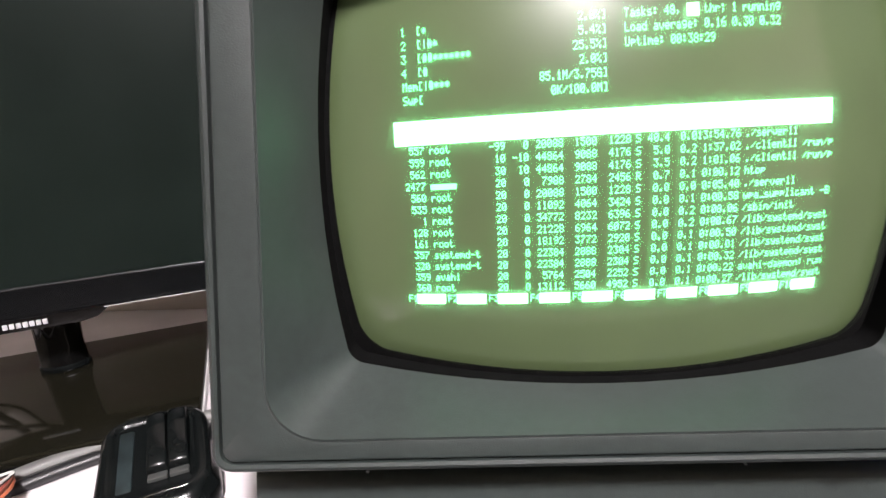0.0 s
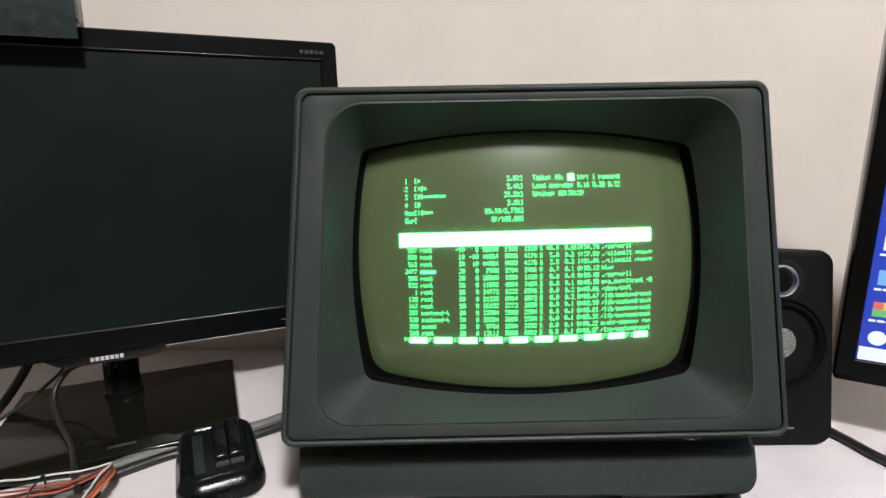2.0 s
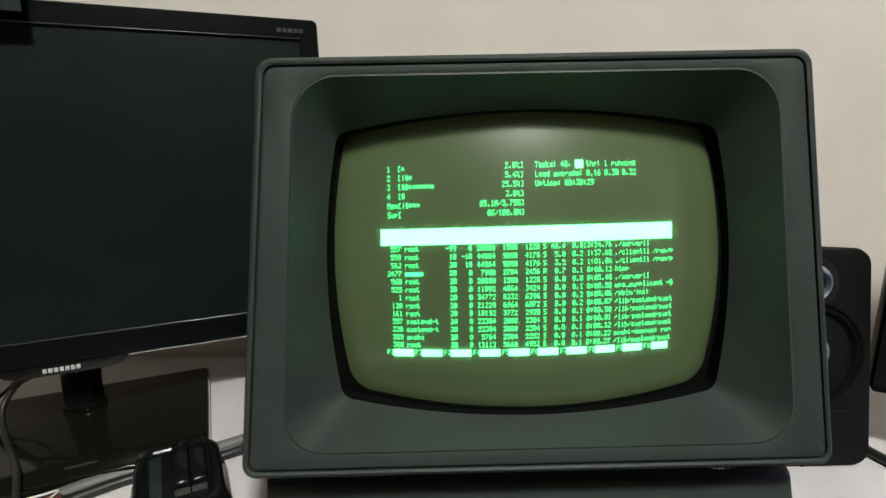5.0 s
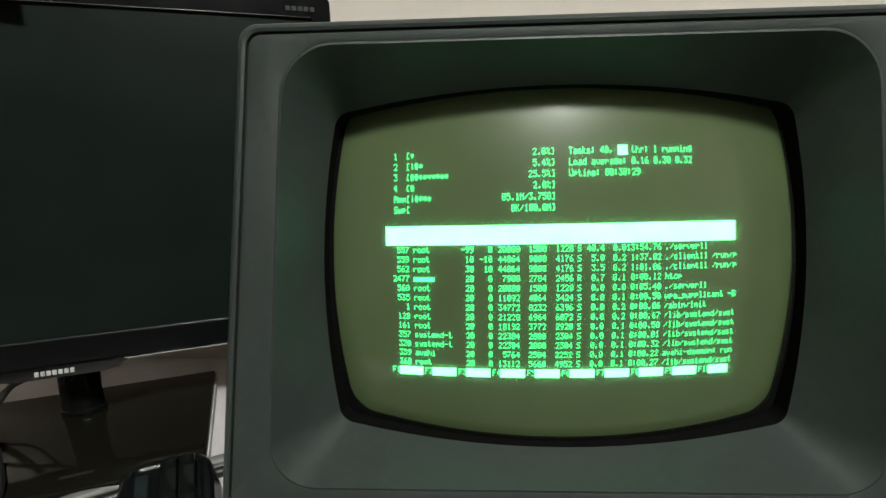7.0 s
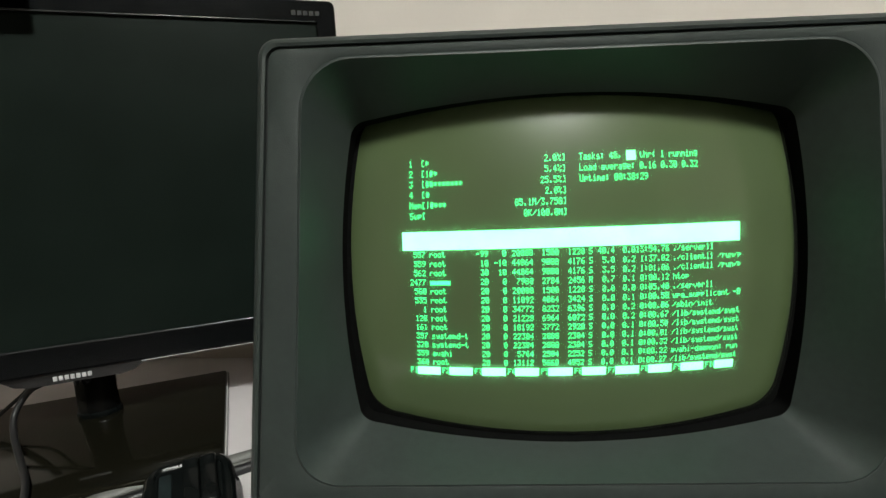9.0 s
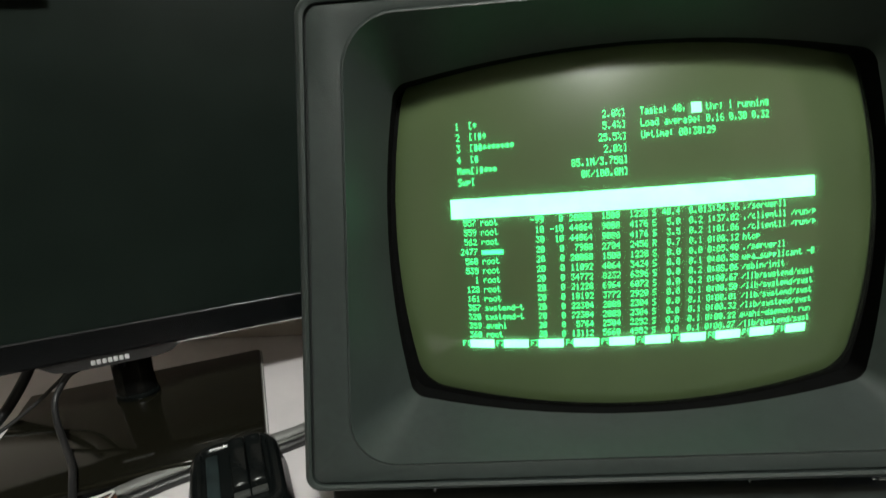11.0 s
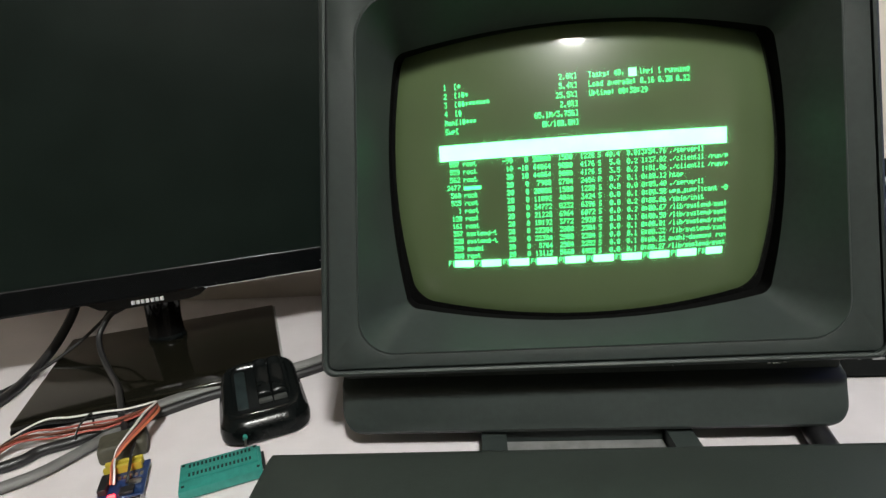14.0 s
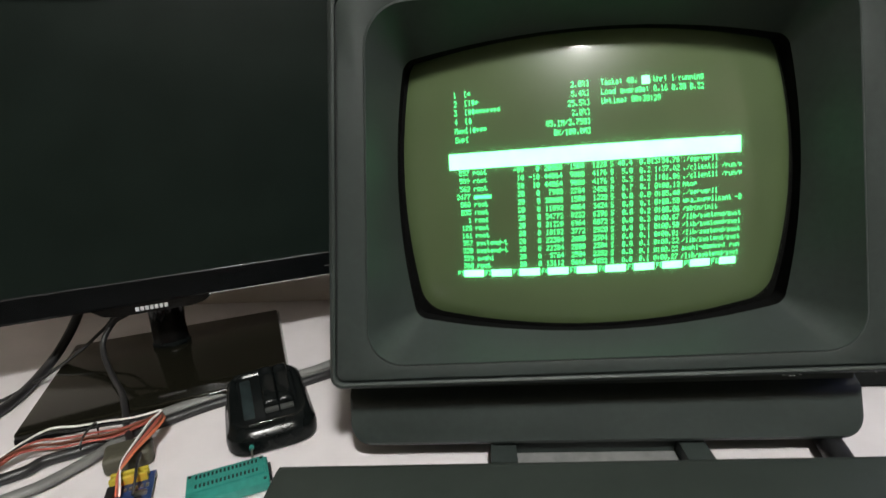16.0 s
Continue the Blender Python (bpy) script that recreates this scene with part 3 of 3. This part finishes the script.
wpart("glint_bar", tube(bmesh.new(), [(-MW + 0.0166, 0.0004, MH - 0.0172), (0, 0.0004, MH - 0.0172), (MW - 0.0166, 0.0004, MH - 0.0172)], 0.0006, 10, 2), M_GLINT, monitor, MI, "thin bar added for the glint along the panel's edge")
wpart("lower_edge", tube(bmesh.new(), [(-MW + 0.004, 0.0016, 0.0006), (0, 0.0016, 0.0006), (MW - 0.004, 0.0016, 0.0006)], 0.0010, 10, 2), M_GLOSS, monitor, MI)
# Added ring that catches a glint where the neck meets the plate.
bm = bmesh.new()
bridge(bm, [[tuple(pose(-0.3735, 0.187, z, 0, 0, 23.5) @ Vector((wx * math.cos(a), wx * 0.64 * math.sin(a), 0))) for a in (2 * math.pi * j / 28 for j in range(28))]
            for z, wx in ((0.0094, 0.0168), (0.0104, 0.0173), (0.0118, 0.0174), (0.0132, 0.0171), (0.0142, 0.0164), (0.0146, 0.0150))])
wpart("glint_ring", bm, M_SHINE, monitor, NI, "glossy ring added at the neck's foot to catch a glint")
# chin under the middle of the frame, and the maker's mark as plain bars
bm = bmesh.new()
ch = []
for d, k in ((0.0015, 1.0), (0.012, 0.95)):
    ch.append([bm.verts.new((x * k, d, z)) for x, z in ((-0.052, 0.002), (-0.040, -0.0065), (-0.030, -0.0085), (0.030, -0.0085), (0.040, -0.0065), (0.052, 0.002))])
bm.faces.new(ch[0])
bm.faces.new(ch[1][::-1])
for j in range(6):
    bm.faces.new((ch[0][j], ch[0][(j + 1) % 6], ch[1][(j + 1) % 6], ch[1][j]))
wpart("chin", bm, M_GLOSS, monitor, MI)
for j in range(7):
    x = -0.0150 + j * 0.0038
    wpart("mark_bar", box(bmesh.new(), (x, 0.0006, -0.0060), (x + 0.0029, 0.0016, -0.0024), 0.0002, 1), M_LOGO, monitor, MI, "pale silver printed mark")
# Pale strip in place of the reflection along the frame's lower edge.
wpart("glint_strip", box(bmesh.new(), (0.045, 0.0010, -0.0009), (0.200, 0.004, -0.0002)), M_RIM_GLINT, monitor, MI, "thin pale strip painted as a reflection under the frame", False)
for j in range(4):
    x = 0.150 + j * 0.014
    wpart("touch_mark", box(bmesh.new(), (x, -0.0004, 0.008), (x + 0.0045, 0.0002, 0.0089)), M_GREYPLATE, monitor, MI, smooth=False)
for j in range(5):
    x = MW - 0.036 + j * 0.0048
    wpart("printed_mark", box(bmesh.new(), (x, -0.0004, MH - 0.0125), (x + 0.0036, 0.0002, MH - 0.0090)), M_PRINT, monitor, MI, smooth=False)

# dark box lying on the monitor's top edge
BX = MON @ pose(0.006, 0, MH)
carton = thing("webcam", BX, "dark box-shaped webcam hooked over the top of the flat monitor", "webcam")
part("body", box(bmesh.new(), (-0.110, -0.020, 0.0035), (0.0040, 0.022, 0.060), 0.002, 2), M_FRAME, carton)
part("front_lip", box(bmesh.new(), (-0.110, -0.0215, -0.0155), (0.0050, -0.0202, 0.0605), 0.0006, 2), M_LIP, carton, "mottled dark front plate hanging over the frame")
part("rear_pad", box(bmesh.new(), (-0.100, -0.0010, 0.0003), (-0.010, 0.016, 0.0034)), M_GASKET, carton)

# ---- speaker ----
SPK = pose(0.2230, 0.0940, 0, 0, 0, 0)
speaker = thing("speaker", SPK, "small black bookshelf speaker with a chrome-ringed tweeter", "speaker")
tilt = pose(0, 0, 0, -10.5, 0, 0)
bm = bmesh.new()
sl = lambda g, d: [(x, d, v) for x, v in ring_loop(0.0455 + g, 0.0445 + g, 0.0022 - g, 0.1655 + g, 0.012 + g * 0.5)]
bridge(bm, [sl(-0.0035, 0.0), sl(-0.001, 0.0008), sl(0, 0.0035), [(x, 0.085, max(v, 0.0165)) for x, _, v in sl(0, 0.085)], [(x, 0.088, max(v, 0.018)) for x, _, v in sl(-0.002, 0.088)]], True, True)
wpart("cabinet", bm, M_SPK, speaker, tilt @ pose(0, 0, 0.0))
fwd = lambda z, d, x=0.0: pose(x, d, z, 90, 0, 0)


def lathe(bm, prof, m, n=32):
    rings = [[tuple(m @ Vector((r * math.cos(2 * math.pi * j / n), r * math.sin(2 * math.pi * j / n), h))) for j in range(n)] for r, h in prof]
    return bridge(bm, rings, False, prof[-1][0] < 0.004)


wpart("woofer_surround", lathe(bmesh.new(), [(0.0385, 0.0), (0.0377, 0.0020), (0.0362, 0.0024), (0.0348, 0.001), (0.0336, 0.0030), (0.0318, 0.0038), (0.0300, 0.0024), (0.0292, 0.0006)], fwd(0.0885, 0.0)), M_GASKET, speaker, tilt)
wpart("woofer_cone", lathe(bmesh.new(), [(0.0292, 0.0012), (0.0264, -0.0030), (0.0240, -0.0050), (0.0230, -0.0052)], fwd(0.0885, 0.0)), M_SPK, speaker, tilt, "dark woofer cone")
wpart("woofer_grille", lathe(bmesh.new(), [(0.0240, -0.0048), (0.0222, -0.0028), (0.0170, -0.0008), (0.0100, 0.0006), (0.0050, 0.0013), (0.0010, 0.0015)], fwd(0.0885, 0.0)), M_MESH, speaker, tilt, "speckled grey perforated centre")
wpart("tweeter_ring", lathe(bmesh.new(), [(0.0136, 0.0002), (0.0131, 0.0022), (0.0118, 0.0026), (0.0100, 0.0006), (0.0088, -0.0014)], fwd(0.1405, 0.0)), M_CHROME, speaker, tilt, "chrome ring")
wpart("tweeter_dome", lathe(bmesh.new(), [(0.0090, -0.0012), (0.0080, 0.0012), (0.0060, 0.0030), (0.003, 0.0040), (0.001, 0.0042)], fwd(0.1405, 0.0)), M_GASKET, speaker, tilt)
wpart("tweeter_plate", lathe(bmesh.new(), [(0.0190, 0.0), (0.0186, 0.0009), (0.0170, 0.0013), (0.0134, 0.0011)], fwd(0.1405, 0.0)), M_GLOSS, speaker, tilt, "glossy black ring plate")
wpart("lower_ledge", box(bmesh.new(), (-0.030, -0.0016, 0.0425), (0.030, 0.0010, 0.0450), 0.0009, 3), M_SPK, speaker, tilt)
wpart("badge", box(bmesh.new(), (0.003, -0.0006, 0.0160), (0.012, 0.0004, 0.0176)), M_GREYPLATE, speaker, tilt, smooth=False)
part("foot", box(bmesh.new(), (-0.036, 0.004, 0.0), (0.036, 0.012, 0.0040), 0.001, 1), M_GASKET, speaker)
bm = tube(bmesh.new(), [(0.262, 0.200, 0.0045), (0.273, 0.150, 0.0042), (0.278, 0.115, 0.0042), (0.284, 0.093, 0.0042), (0.292, 0.068, 0.0042), (0.315, 0.025, 0.0042), (0.36, -0.03, 0.0042)], 0.0038, 10)
solo("speaker_cable", bm, M_CABLE, Matrix(), "black cable lying on the white desk", "cable")

# ---- lit monitor at the far side ----
M2 = pose(0.2690, 0.107, 0.056, 0, 0, -30)
lit = thing("lit_monitor", pose(0.485, 0.035, 0, 0, 0, -30), "black flat monitor showing a blue desktop with icons", "monitor")
LI = pose(0.485, 0.035, 0, 0, 0, -30).inverted() @ M2
W2, H2 = 0.50, 0.305
bm = bmesh.new()
f2 = lambda g, d: [(x + W2 / 2, d, v) for x, v in ring_loop(W2 / 2 + g, W2 / 2 + g, -g, H2 + g, 0.004)]
s2 = lambda g, d: [(x + W2 / 2, d, v) for x, v in ring_loop(W2 / 2 - 0.0135 + g, W2 / 2 - 0.0135 + g, 0.020 - g, H2 - 0.018 + g, 0.0006)]
bridge(bm, [f2(-0.002, 0.024), f2(0, 0.021), f2(0, 0.0015), f2(-0.001, 0), s2(0.001, 0), s2(0, 0.0025)], True)
wpart("bezel", bm, M_GLOSS, lit, LI)
wpart("panel", box(bmesh.new(), (0.0136, 0.0022, 0.0201), (W2 - 0.0136, 0.006, H2 - 0.0181)), M_DESKTOP, lit, LI, "glowing blue display", False)


def icon(x, z, w, h, material, r=0.0):
    bm = bmesh.new()
    if r:
        cyl(bm, (x + w / 2, 0.0017, z + w / 2), w / 2, w / 2, 0.0006, 20, pose(0, 0, 0, 90, 0, 0))
    else:
        box(bm, (x, 0.0014, z), (x + w, 0.0020, z + h))
    wpart("screen_icon", bm, material, lit, LI, smooth=False)


icon(0.0141, 0.0205, 0.085, 0.011, M_ICON_W)
for z, ms in ((0.034, (M_ICON_W,)), (0.058, (M_ICON_R, M_ICON_G, M_ICON_Y)), (0.084, (M_ICON_B,)), (0.112, (M_ICON_W,)), (0.140, (M_ICON_B,))):
    if len(ms) == 3:
        icon(0.0185, z + 0.006, 0.006, 0.006, ms[0])
        icon(0.0247, z + 0.006, 0.006, 0.006, ms[2])
        icon(0.0185, z, 0.0122, 0.0058, ms[1])
    else:
        icon(0.0185, z, 0.012, 0.012, ms[0], 1 if z < 0.05 else 0)
    for k in range(3):
        icon(0.0170 + k * 0.0055, z - 0.0045, 0.0045, 0.0018, M_ICON_W)
part("stand_foot", cyl(bmesh.new(), (0, 0.05, 0.006), 0.10, 0.095, 0.012, 40), M_GLOSS, lit)
part("neck", box(bmesh.new(), (-0.03, 0.085, 0.010), (0.03, 0.105, 0.18), 0.004, 2), M_GLOSS, lit)

# ---- black charger ----
CH = pose(-0.2300, 0.0635, 0, 0, 0, 26) @ Matrix.Diagonal((1.05, 1.03, 1.0, 1.0))
charger = thing("battery_charger", CH, "glossy black charger block with two raised bays", "charger")
bm = bmesh.new()
rr = lambda w, d, r, z, dy=0.0: [(x, y + dy, z) for x, y in ring_loop(w, w, -d, d, r)]


def slope(y, z):
    """The upper half rises from the front to the back."""
    return z if z < 0.013 else 0.013 + (z - 0.013) * (0.72 + 15.5 * y)


cl = [rr(0.0265, 0.0305, 0.014, 0.0), rr(0.0290, 0.0330, 0.0155, 0.0025), rr(0.0294, 0.0335, 0.016, 0.008), rr(0.0286, 0.0325, 0.015, 0.0125), rr(0.0272, 0.0310, 0.014, 0.0150),
      rr(0.0262, 0.0300, 0.0135, 0.024, 0.001), rr(0.0250, 0.0285, 0.0125, 0.0285, 0.001), rr(0.0228, 0.0262, 0.0105, 0.0305, 0.001),
      rr(0.0205, 0.0235, 0.0075, 0.0305, 0.002), rr(0.0195, 0.0225, 0.006, 0.0299, 0.002), rr(0.0185, 0.0215, 0.005, 0.0288, 0.002)]
bridge(bm, [[(x, y, slope(y, z)) for x, y, z in lp] for lp in cl], True, True)
part("housing", bm, M_SHINE, charger)
for k in (0, 1):
    bm = bmesh.new()
    x, w = 0.0018 + k * 0.0098, 0.0047
    bay = []
    for y, z in ((-0.0118, 0.0292), (-0.0112, 0.0345), (-0.0095, 0.0372), (0.000, 0.0388), (0.010, 0.0390), (0.018, 0.0382), (0.0225, 0.0352), (0.0240, 0.0290)):
        bay.append([(x + px, y, slope(y, z2)) for px, z2 in ((-w, 0.0270), (-w, z - 0.0020), (-w * 0.92, z - 0.0008), (-w * 0.74, z - 0.0002), (0, z), (w * 0.74, z - 0.0002), (w * 0.92, z - 0.0008), (w, z - 0.0020), (w, 0.0270))])
    bridge(bm, bay, True, True)
    part("bay", bm, M_SHINE, charger)
    part("contact", box(bmesh.new(), (x - 0.0044, -0.0162, slope(-0.016, 0.0275)), (x + 0.0044, -0.0117, slope(-0.014, 0.0318)), 0.0006, 2), M_FAINT, charger, "dull grey contact block")
part("front_edge", tube(bmesh.new(), [(-0.0135, -0.0236, slope(-0.0236, 0.0300)), (-0.006, -0.0240, slope(-0.0240, 0.0306)), (0.006, -0.0240, slope(-0.0240, 0.0306)), (0.0150, -0.0236, slope(-0.0236, 0.0300))], 0.0011, 10, 4), M_GLOSS, charger, "rounded shiny front edge")
bm = box(bmesh.new(), (-0.0165, -0.0180, 0.0278), (-0.0095, 0.0195, 0.0302), 0.0010, 2)
for v in bm.verts:
    v.co.z = slope(v.co.y, v.co.z)
part("side_panel", bm, M_LIP, charger)

# ---- teal socket ----
ZIF = pose(-0.2322, -0.0030, 0, 0, 0, 25.2)
zif = thing("chip_socket", ZIF, "teal green lever chip socket lying on the desk", "electronic part")
part("body", box(bmesh.new(), (-0.0240, -0.0130, 0.0012), (0.0240, 0.0128, 0.0074), 0.0005, 2), M_TEAL, zif)
part("slot_cover", box(bmesh.new(), (-0.0236, -0.0045, 0.0074), (0.0222, 0.0124, 0.0090), 0.0004, 2), M_TEAL, zif)
part("cover_rail", box(bmesh.new(), (-0.0200, 0.0030, 0.0090), (0.0190, 0.0048, 0.0093), 0.0001, 1), M_TEAL, zif)
for s in (-1, 1):
    for j in range(16):
        bm = bmesh.new()
        x = -0.0180 + j * 0.00236
        box(bm, (x - 0.0006, 0.0039 + s * 0.0044 - 0.0016, 0.0088), (x + 0.0006, 0.0039 + s * 0.0044 + 0.0016, 0.0092))
        part("contact_slot", bm, M_HOLE, zif, smooth=False)
for x, y, z in ((-0.0218, 0.0100, 0.0091), (-0.0216, -0.0085, 0.0075), (0.0206, 0.0104, 0.0091), (0.0216, -0.0090, 0.0075)):
    part("rivet_hole", cyl(bmesh.new(), (x, y, z), 0.0010, 0.0010, 0.0006, 12), M_HOLE, zif)
bm = tube(bmesh.new(), [(0.0150, 0.0118, 0.0060), (0.0152, 0.0150, 0.0066), (0.0154, 0.0200, 0.0076), (0.0156, 0.0240, 0.0084)], 0.0007, 8)
lever = part("lever", bm, M_METAL, zif, "thin metal lever")
part("lever_tip", tube(bmesh.new(), [(0.0155, 0.0235, 0.0083), (0.0157, 0.0280, 0.0100), (0.0158, 0.0330, 0.0120)], 0.0016, 10, 4), M_TEAL, lever, "teal lever tip")
for s in (-1, 1):
    for j in range(16):
        x = -0.0180 + j * 0.00236
        part("pin", box(bmesh.new(), (x - 0.0003, s * 0.0095 - 0.0003, 0.0), (x + 0.0003, s * 0.0095 + 0.0003, 0.0013)), M_METAL, zif, smooth=False)
part("end_block", box(bmesh.new(), (0.0241, -0.0060, 0.0015), (0.0258, 0.0070, 0.0068), 0.0005, 1), M_CHIP, zif)

# ---- serial adapter board ----
PC = pose(-0.2922, -0.0090, 0, 0, 0, 24) @ Matrix.Diagonal((0.86, 1.0, 1.0, 1.0))
board = thing("adapter_board", PC, "small blue adapter board with yellow headers and a red light", "circuit board")
part("board", box(bmesh.new(), (-0.0150, -0.0178, 0.0030), (0.0150, 0.0160, 0.0046), 0.0003, 1), M_PCB, board)
part("header", box(bmesh.new(), (-0.0140, 0.0070, 0.0046), (0.0110, 0.0096, 0.0100), 0.0003, 1), M_YEL, board, "yellow pin header")
part("header", box(bmesh.new(), (-0.0140, 0.0128, 0.0046), (0.0110, 0.0152, 0.0100), 0.0003, 1), M_YEL, board, "yellow pin header")
part("chip", box(bmesh.new(), (0.0000, -0.0165, 0.0046), (0.0090, -0.0100, 0.0068), 0.0003, 1), M_CHIP, board)
part("connector", box(bmesh.new(), (-0.0140, -0.0120, 0.0046), (-0.0085, 0.0035, 0.0090), 0.0004, 1), M_CHIP, board)
part("crystal", box(bmesh.new(), (0.0040, -0.0085, 0.0046), (0.0125, -0.0045, 0.0072), 0.0010, 2), M_METAL, board, "metal can")
for j in range(5):
    part("pad", box(bmesh.new(), (-0.004 + j * 0.0036, 0.0002, 0.0046), (-0.0022 + j * 0.0036, 0.0026, 0.0056)), M_METAL, board, smooth=False)
part("led", box(bmesh.new(), (-0.0070, -0.0176, 0.0046), (-0.0025, -0.0148, 0.0066), 0.0005, 1), M_LED, board, "lit red indicator")
for x, y in ((-0.0135, -0.0165), (0.0135, -0.0165), (-0.0135, 0.0145), (0.0135, 0.0145)):
    part("leg", cyl(bmesh.new(), (x, y, 0.0015), 0.0013, 0.0013, 0.003, 8), M_METAL, board)
solo("cable_plug", box(bmesh.new(), (-0.0145, 0.0, 0.0), (0.0145, 0.0215, 0.0125), 0.003, 3), M_KRAFT, pose(-0.3080, 0.0140, 0, 0, 0, 29), "olive grey moulded cable plug", "plug")

# ---- wires and cables ----
def cable(name, pts, r, material, label, flat=1.0):
    return tagged(solo(name, tube(bmesh.new(), pts, r, 8 if r < 0.002 else 12, 8, flat), material, Matrix(), label, "cable" if r > 0.0012 else "wire"), group="cables on the desk" if r > 0.0012 else "thin wires")


cable("grey_cable", [(-0.42, -0.055, 0.004), (-0.3670, -0.013, 0.004), (-0.3540, -0.001, 0.004), (-0.3450, 0.014, 0.004), (-0.3380, 0.028, 0.0042), (-0.3330, 0.045, 0.0042), (-0.3290, 0.062, 0.0042), (-0.3190, 0.0755, 0.0042), (-0.2950, 0.0945, 0.0042), (-0.2720, 0.1080, 0.0042), (-0.2280, 0.1310, 0.0042), (-0.2080, 0.1460, 0.0042), (-0.16, 0.19, 0.005)], 0.0033, M_CABLEG, "grey ribbon-like cable lying across the desk", 1.35)
cable("grey_cable", [(-0.2380, 0.1160, 0.003), (-0.2260, 0.1235, 0.003), (-0.2070, 0.1350, 0.003), (-0.15, 0.185, 0.004)], 0.0026, M_CABLEG, "grey cable running behind the terminal")
cable("black_cable", [(-0.44, -0.030, 0.004), (-0.3830, 0.006, 0.004), (-0.3720, 0.021, 0.004), (-0.3550, 0.031, 0.004), (-0.3430, 0.042, 0.004), (-0.3240, 0.056, 0.0036), (-0.3090, 0.068, 0.0034), (-0.2850, 0.087, 0.0034), (-0.2580, 0.102, 0.0034), (-0.2200, 0.119, 0.0034), (-0.15, 0.172, 0.004)], 0.0038, M_CABLE, "black cable lying across the desk")
cable("power_cable", [(-0.4420, 0.195, 0.110), (-0.4500, 0.192, 0.075), (-0.4600, 0.185, 0.044), (-0.4690, 0.165, 0.018), (-0.4715, 0.140, 0.0055), (-0.4620, 0.104, 0.0042), (-0.4600, 0.078, 0.0042), (-0.4660, 0.050, 0.0042), (-0.50, 0.0, 0.0042)], 0.0042, M_CABLE, "black monitor cable hanging behind the screen")
cable("signal_cable", [(-0.3700, 0.172, 0.080), (-0.3800, 0.162, 0.064), (-0.3890, 0.156, 0.055), (-0.3990, 0.150, 0.0495), (-0.4050, 0.140, 0.036), (-0.3980, 0.128, 0.0250), (-0.3810, 0.111, 0.0155), (-0.3620, 0.092, 0.0130), (-0.3490, 0.075, 0.0125), (-0.3410, 0.064, 0.0110), (-0.3330, 0.052, 0.0090), (-0.3230, 0.040, 0.0080), (-0.3150, 0.030, 0.0070)], 0.0024, M_CABLE, "black cable looping down in front of the stand")
cable("thin_cable", [(-0.4100, 0.188, 0.090), (-0.4195, 0.180, 0.046), (-0.4340, 0.165, 0.027), (-0.4480, 0.145, 0.0150), (-0.4640, 0.122, 0.0060), (-0.4800, 0.090, 0.0030), (-0.53, 0.04, 0.0030)], 0.0016, M_CABLE, "thin black lead behind the monitor")
# name, material, colour words, sideways offset, drop, spread of the folded-back run
WIRES = (
    ("white_wire", M_W_WHITE, "white", 0.0, 0.0, 0.0),
    ("black_wire", M_CABLE, "black", -0.0045, -0.001, 0.30),
    ("red_wire", M_W_RED, "red", -0.0110, -0.002, 0.45),
    ("orange_wire", M_W_ORANGE, "orange", -0.0150, -0.003, 1.0),
    ("brown_wire", M_W_BROWN, "brown", -0.0180, -0.001, 0.75),
    ("red_wire", M_W_RED, "faded red", -0.0205, -0.003, 0.60),
    ("orange_wire", M_W_ORANGE, "pale orange", -0.0135, -0.0045, 0.90),
)
for nm, m, word, dy, dz, e in WIRES:
    z = 0.0130 + dz
    cable(nm, [(-0.4300, -0.004 + dy * 0.3, 0.006), (-0.4040, 0.010 + dy * 0.35, 0.009 + dz), (-0.3940, 0.030 + dy * 0.6, 0.012 + dz), (-0.3850, 0.0445 + dy, z), (-0.3660, 0.0475 + dy, z), (-0.3480, 0.0530 + dy * 0.95, z),
               (-0.3330, 0.0560 + dy * 0.85, z), (-0.3220, 0.0610 + dy * 0.5, z), (-0.3140, 0.0650 + dy * 0.15, z + 0.0005), (-0.3115 + 0.004 * e, 0.0600 - 0.002 * e, 0.0145 + dz * 0.5), (-0.3110 + 0.009 * e, 0.0490, 0.0160 + dz * 0.3), (-0.3080 + 0.008 * e, 0.0320, 0.0165),
               (-0.3050 + 0.005 * e, 0.0150, 0.0168), (-0.3030 + 0.003 * e, 0.0040, 0.0160), (-0.3000 - 0.001 * e, -0.0040, 0.0135), (-0.2950 - 0.002 * e, -0.0125, 0.0105), (-0.2935 - 0.002 * e, -0.0165, 0.0070)], 0.00078, m, word + " jumper wire bent back to the adapter board")
cable("wire_tie", [(-0.3540, 0.0500, 0.004), (-0.3538, 0.0500, 0.0138), (-0.3532, 0.0430, 0.0142), (-0.3525, 0.0350, 0.0130), (-0.3522, 0.0300, 0.0090), (-0.3522, 0.0295, 0.003)], 0.0007, M_CABLE, "thin black tie round the jumper wires")
cable("black_wire", [(-0.2990, 0.016, 0.0130), (-0.2935, 0.004, 0.0145), (-0.2885, -0.006, 0.0130), (-0.2860, -0.015, 0.0070)], 0.0009, M_CABLE, "thin black wire bending over the adapter board")
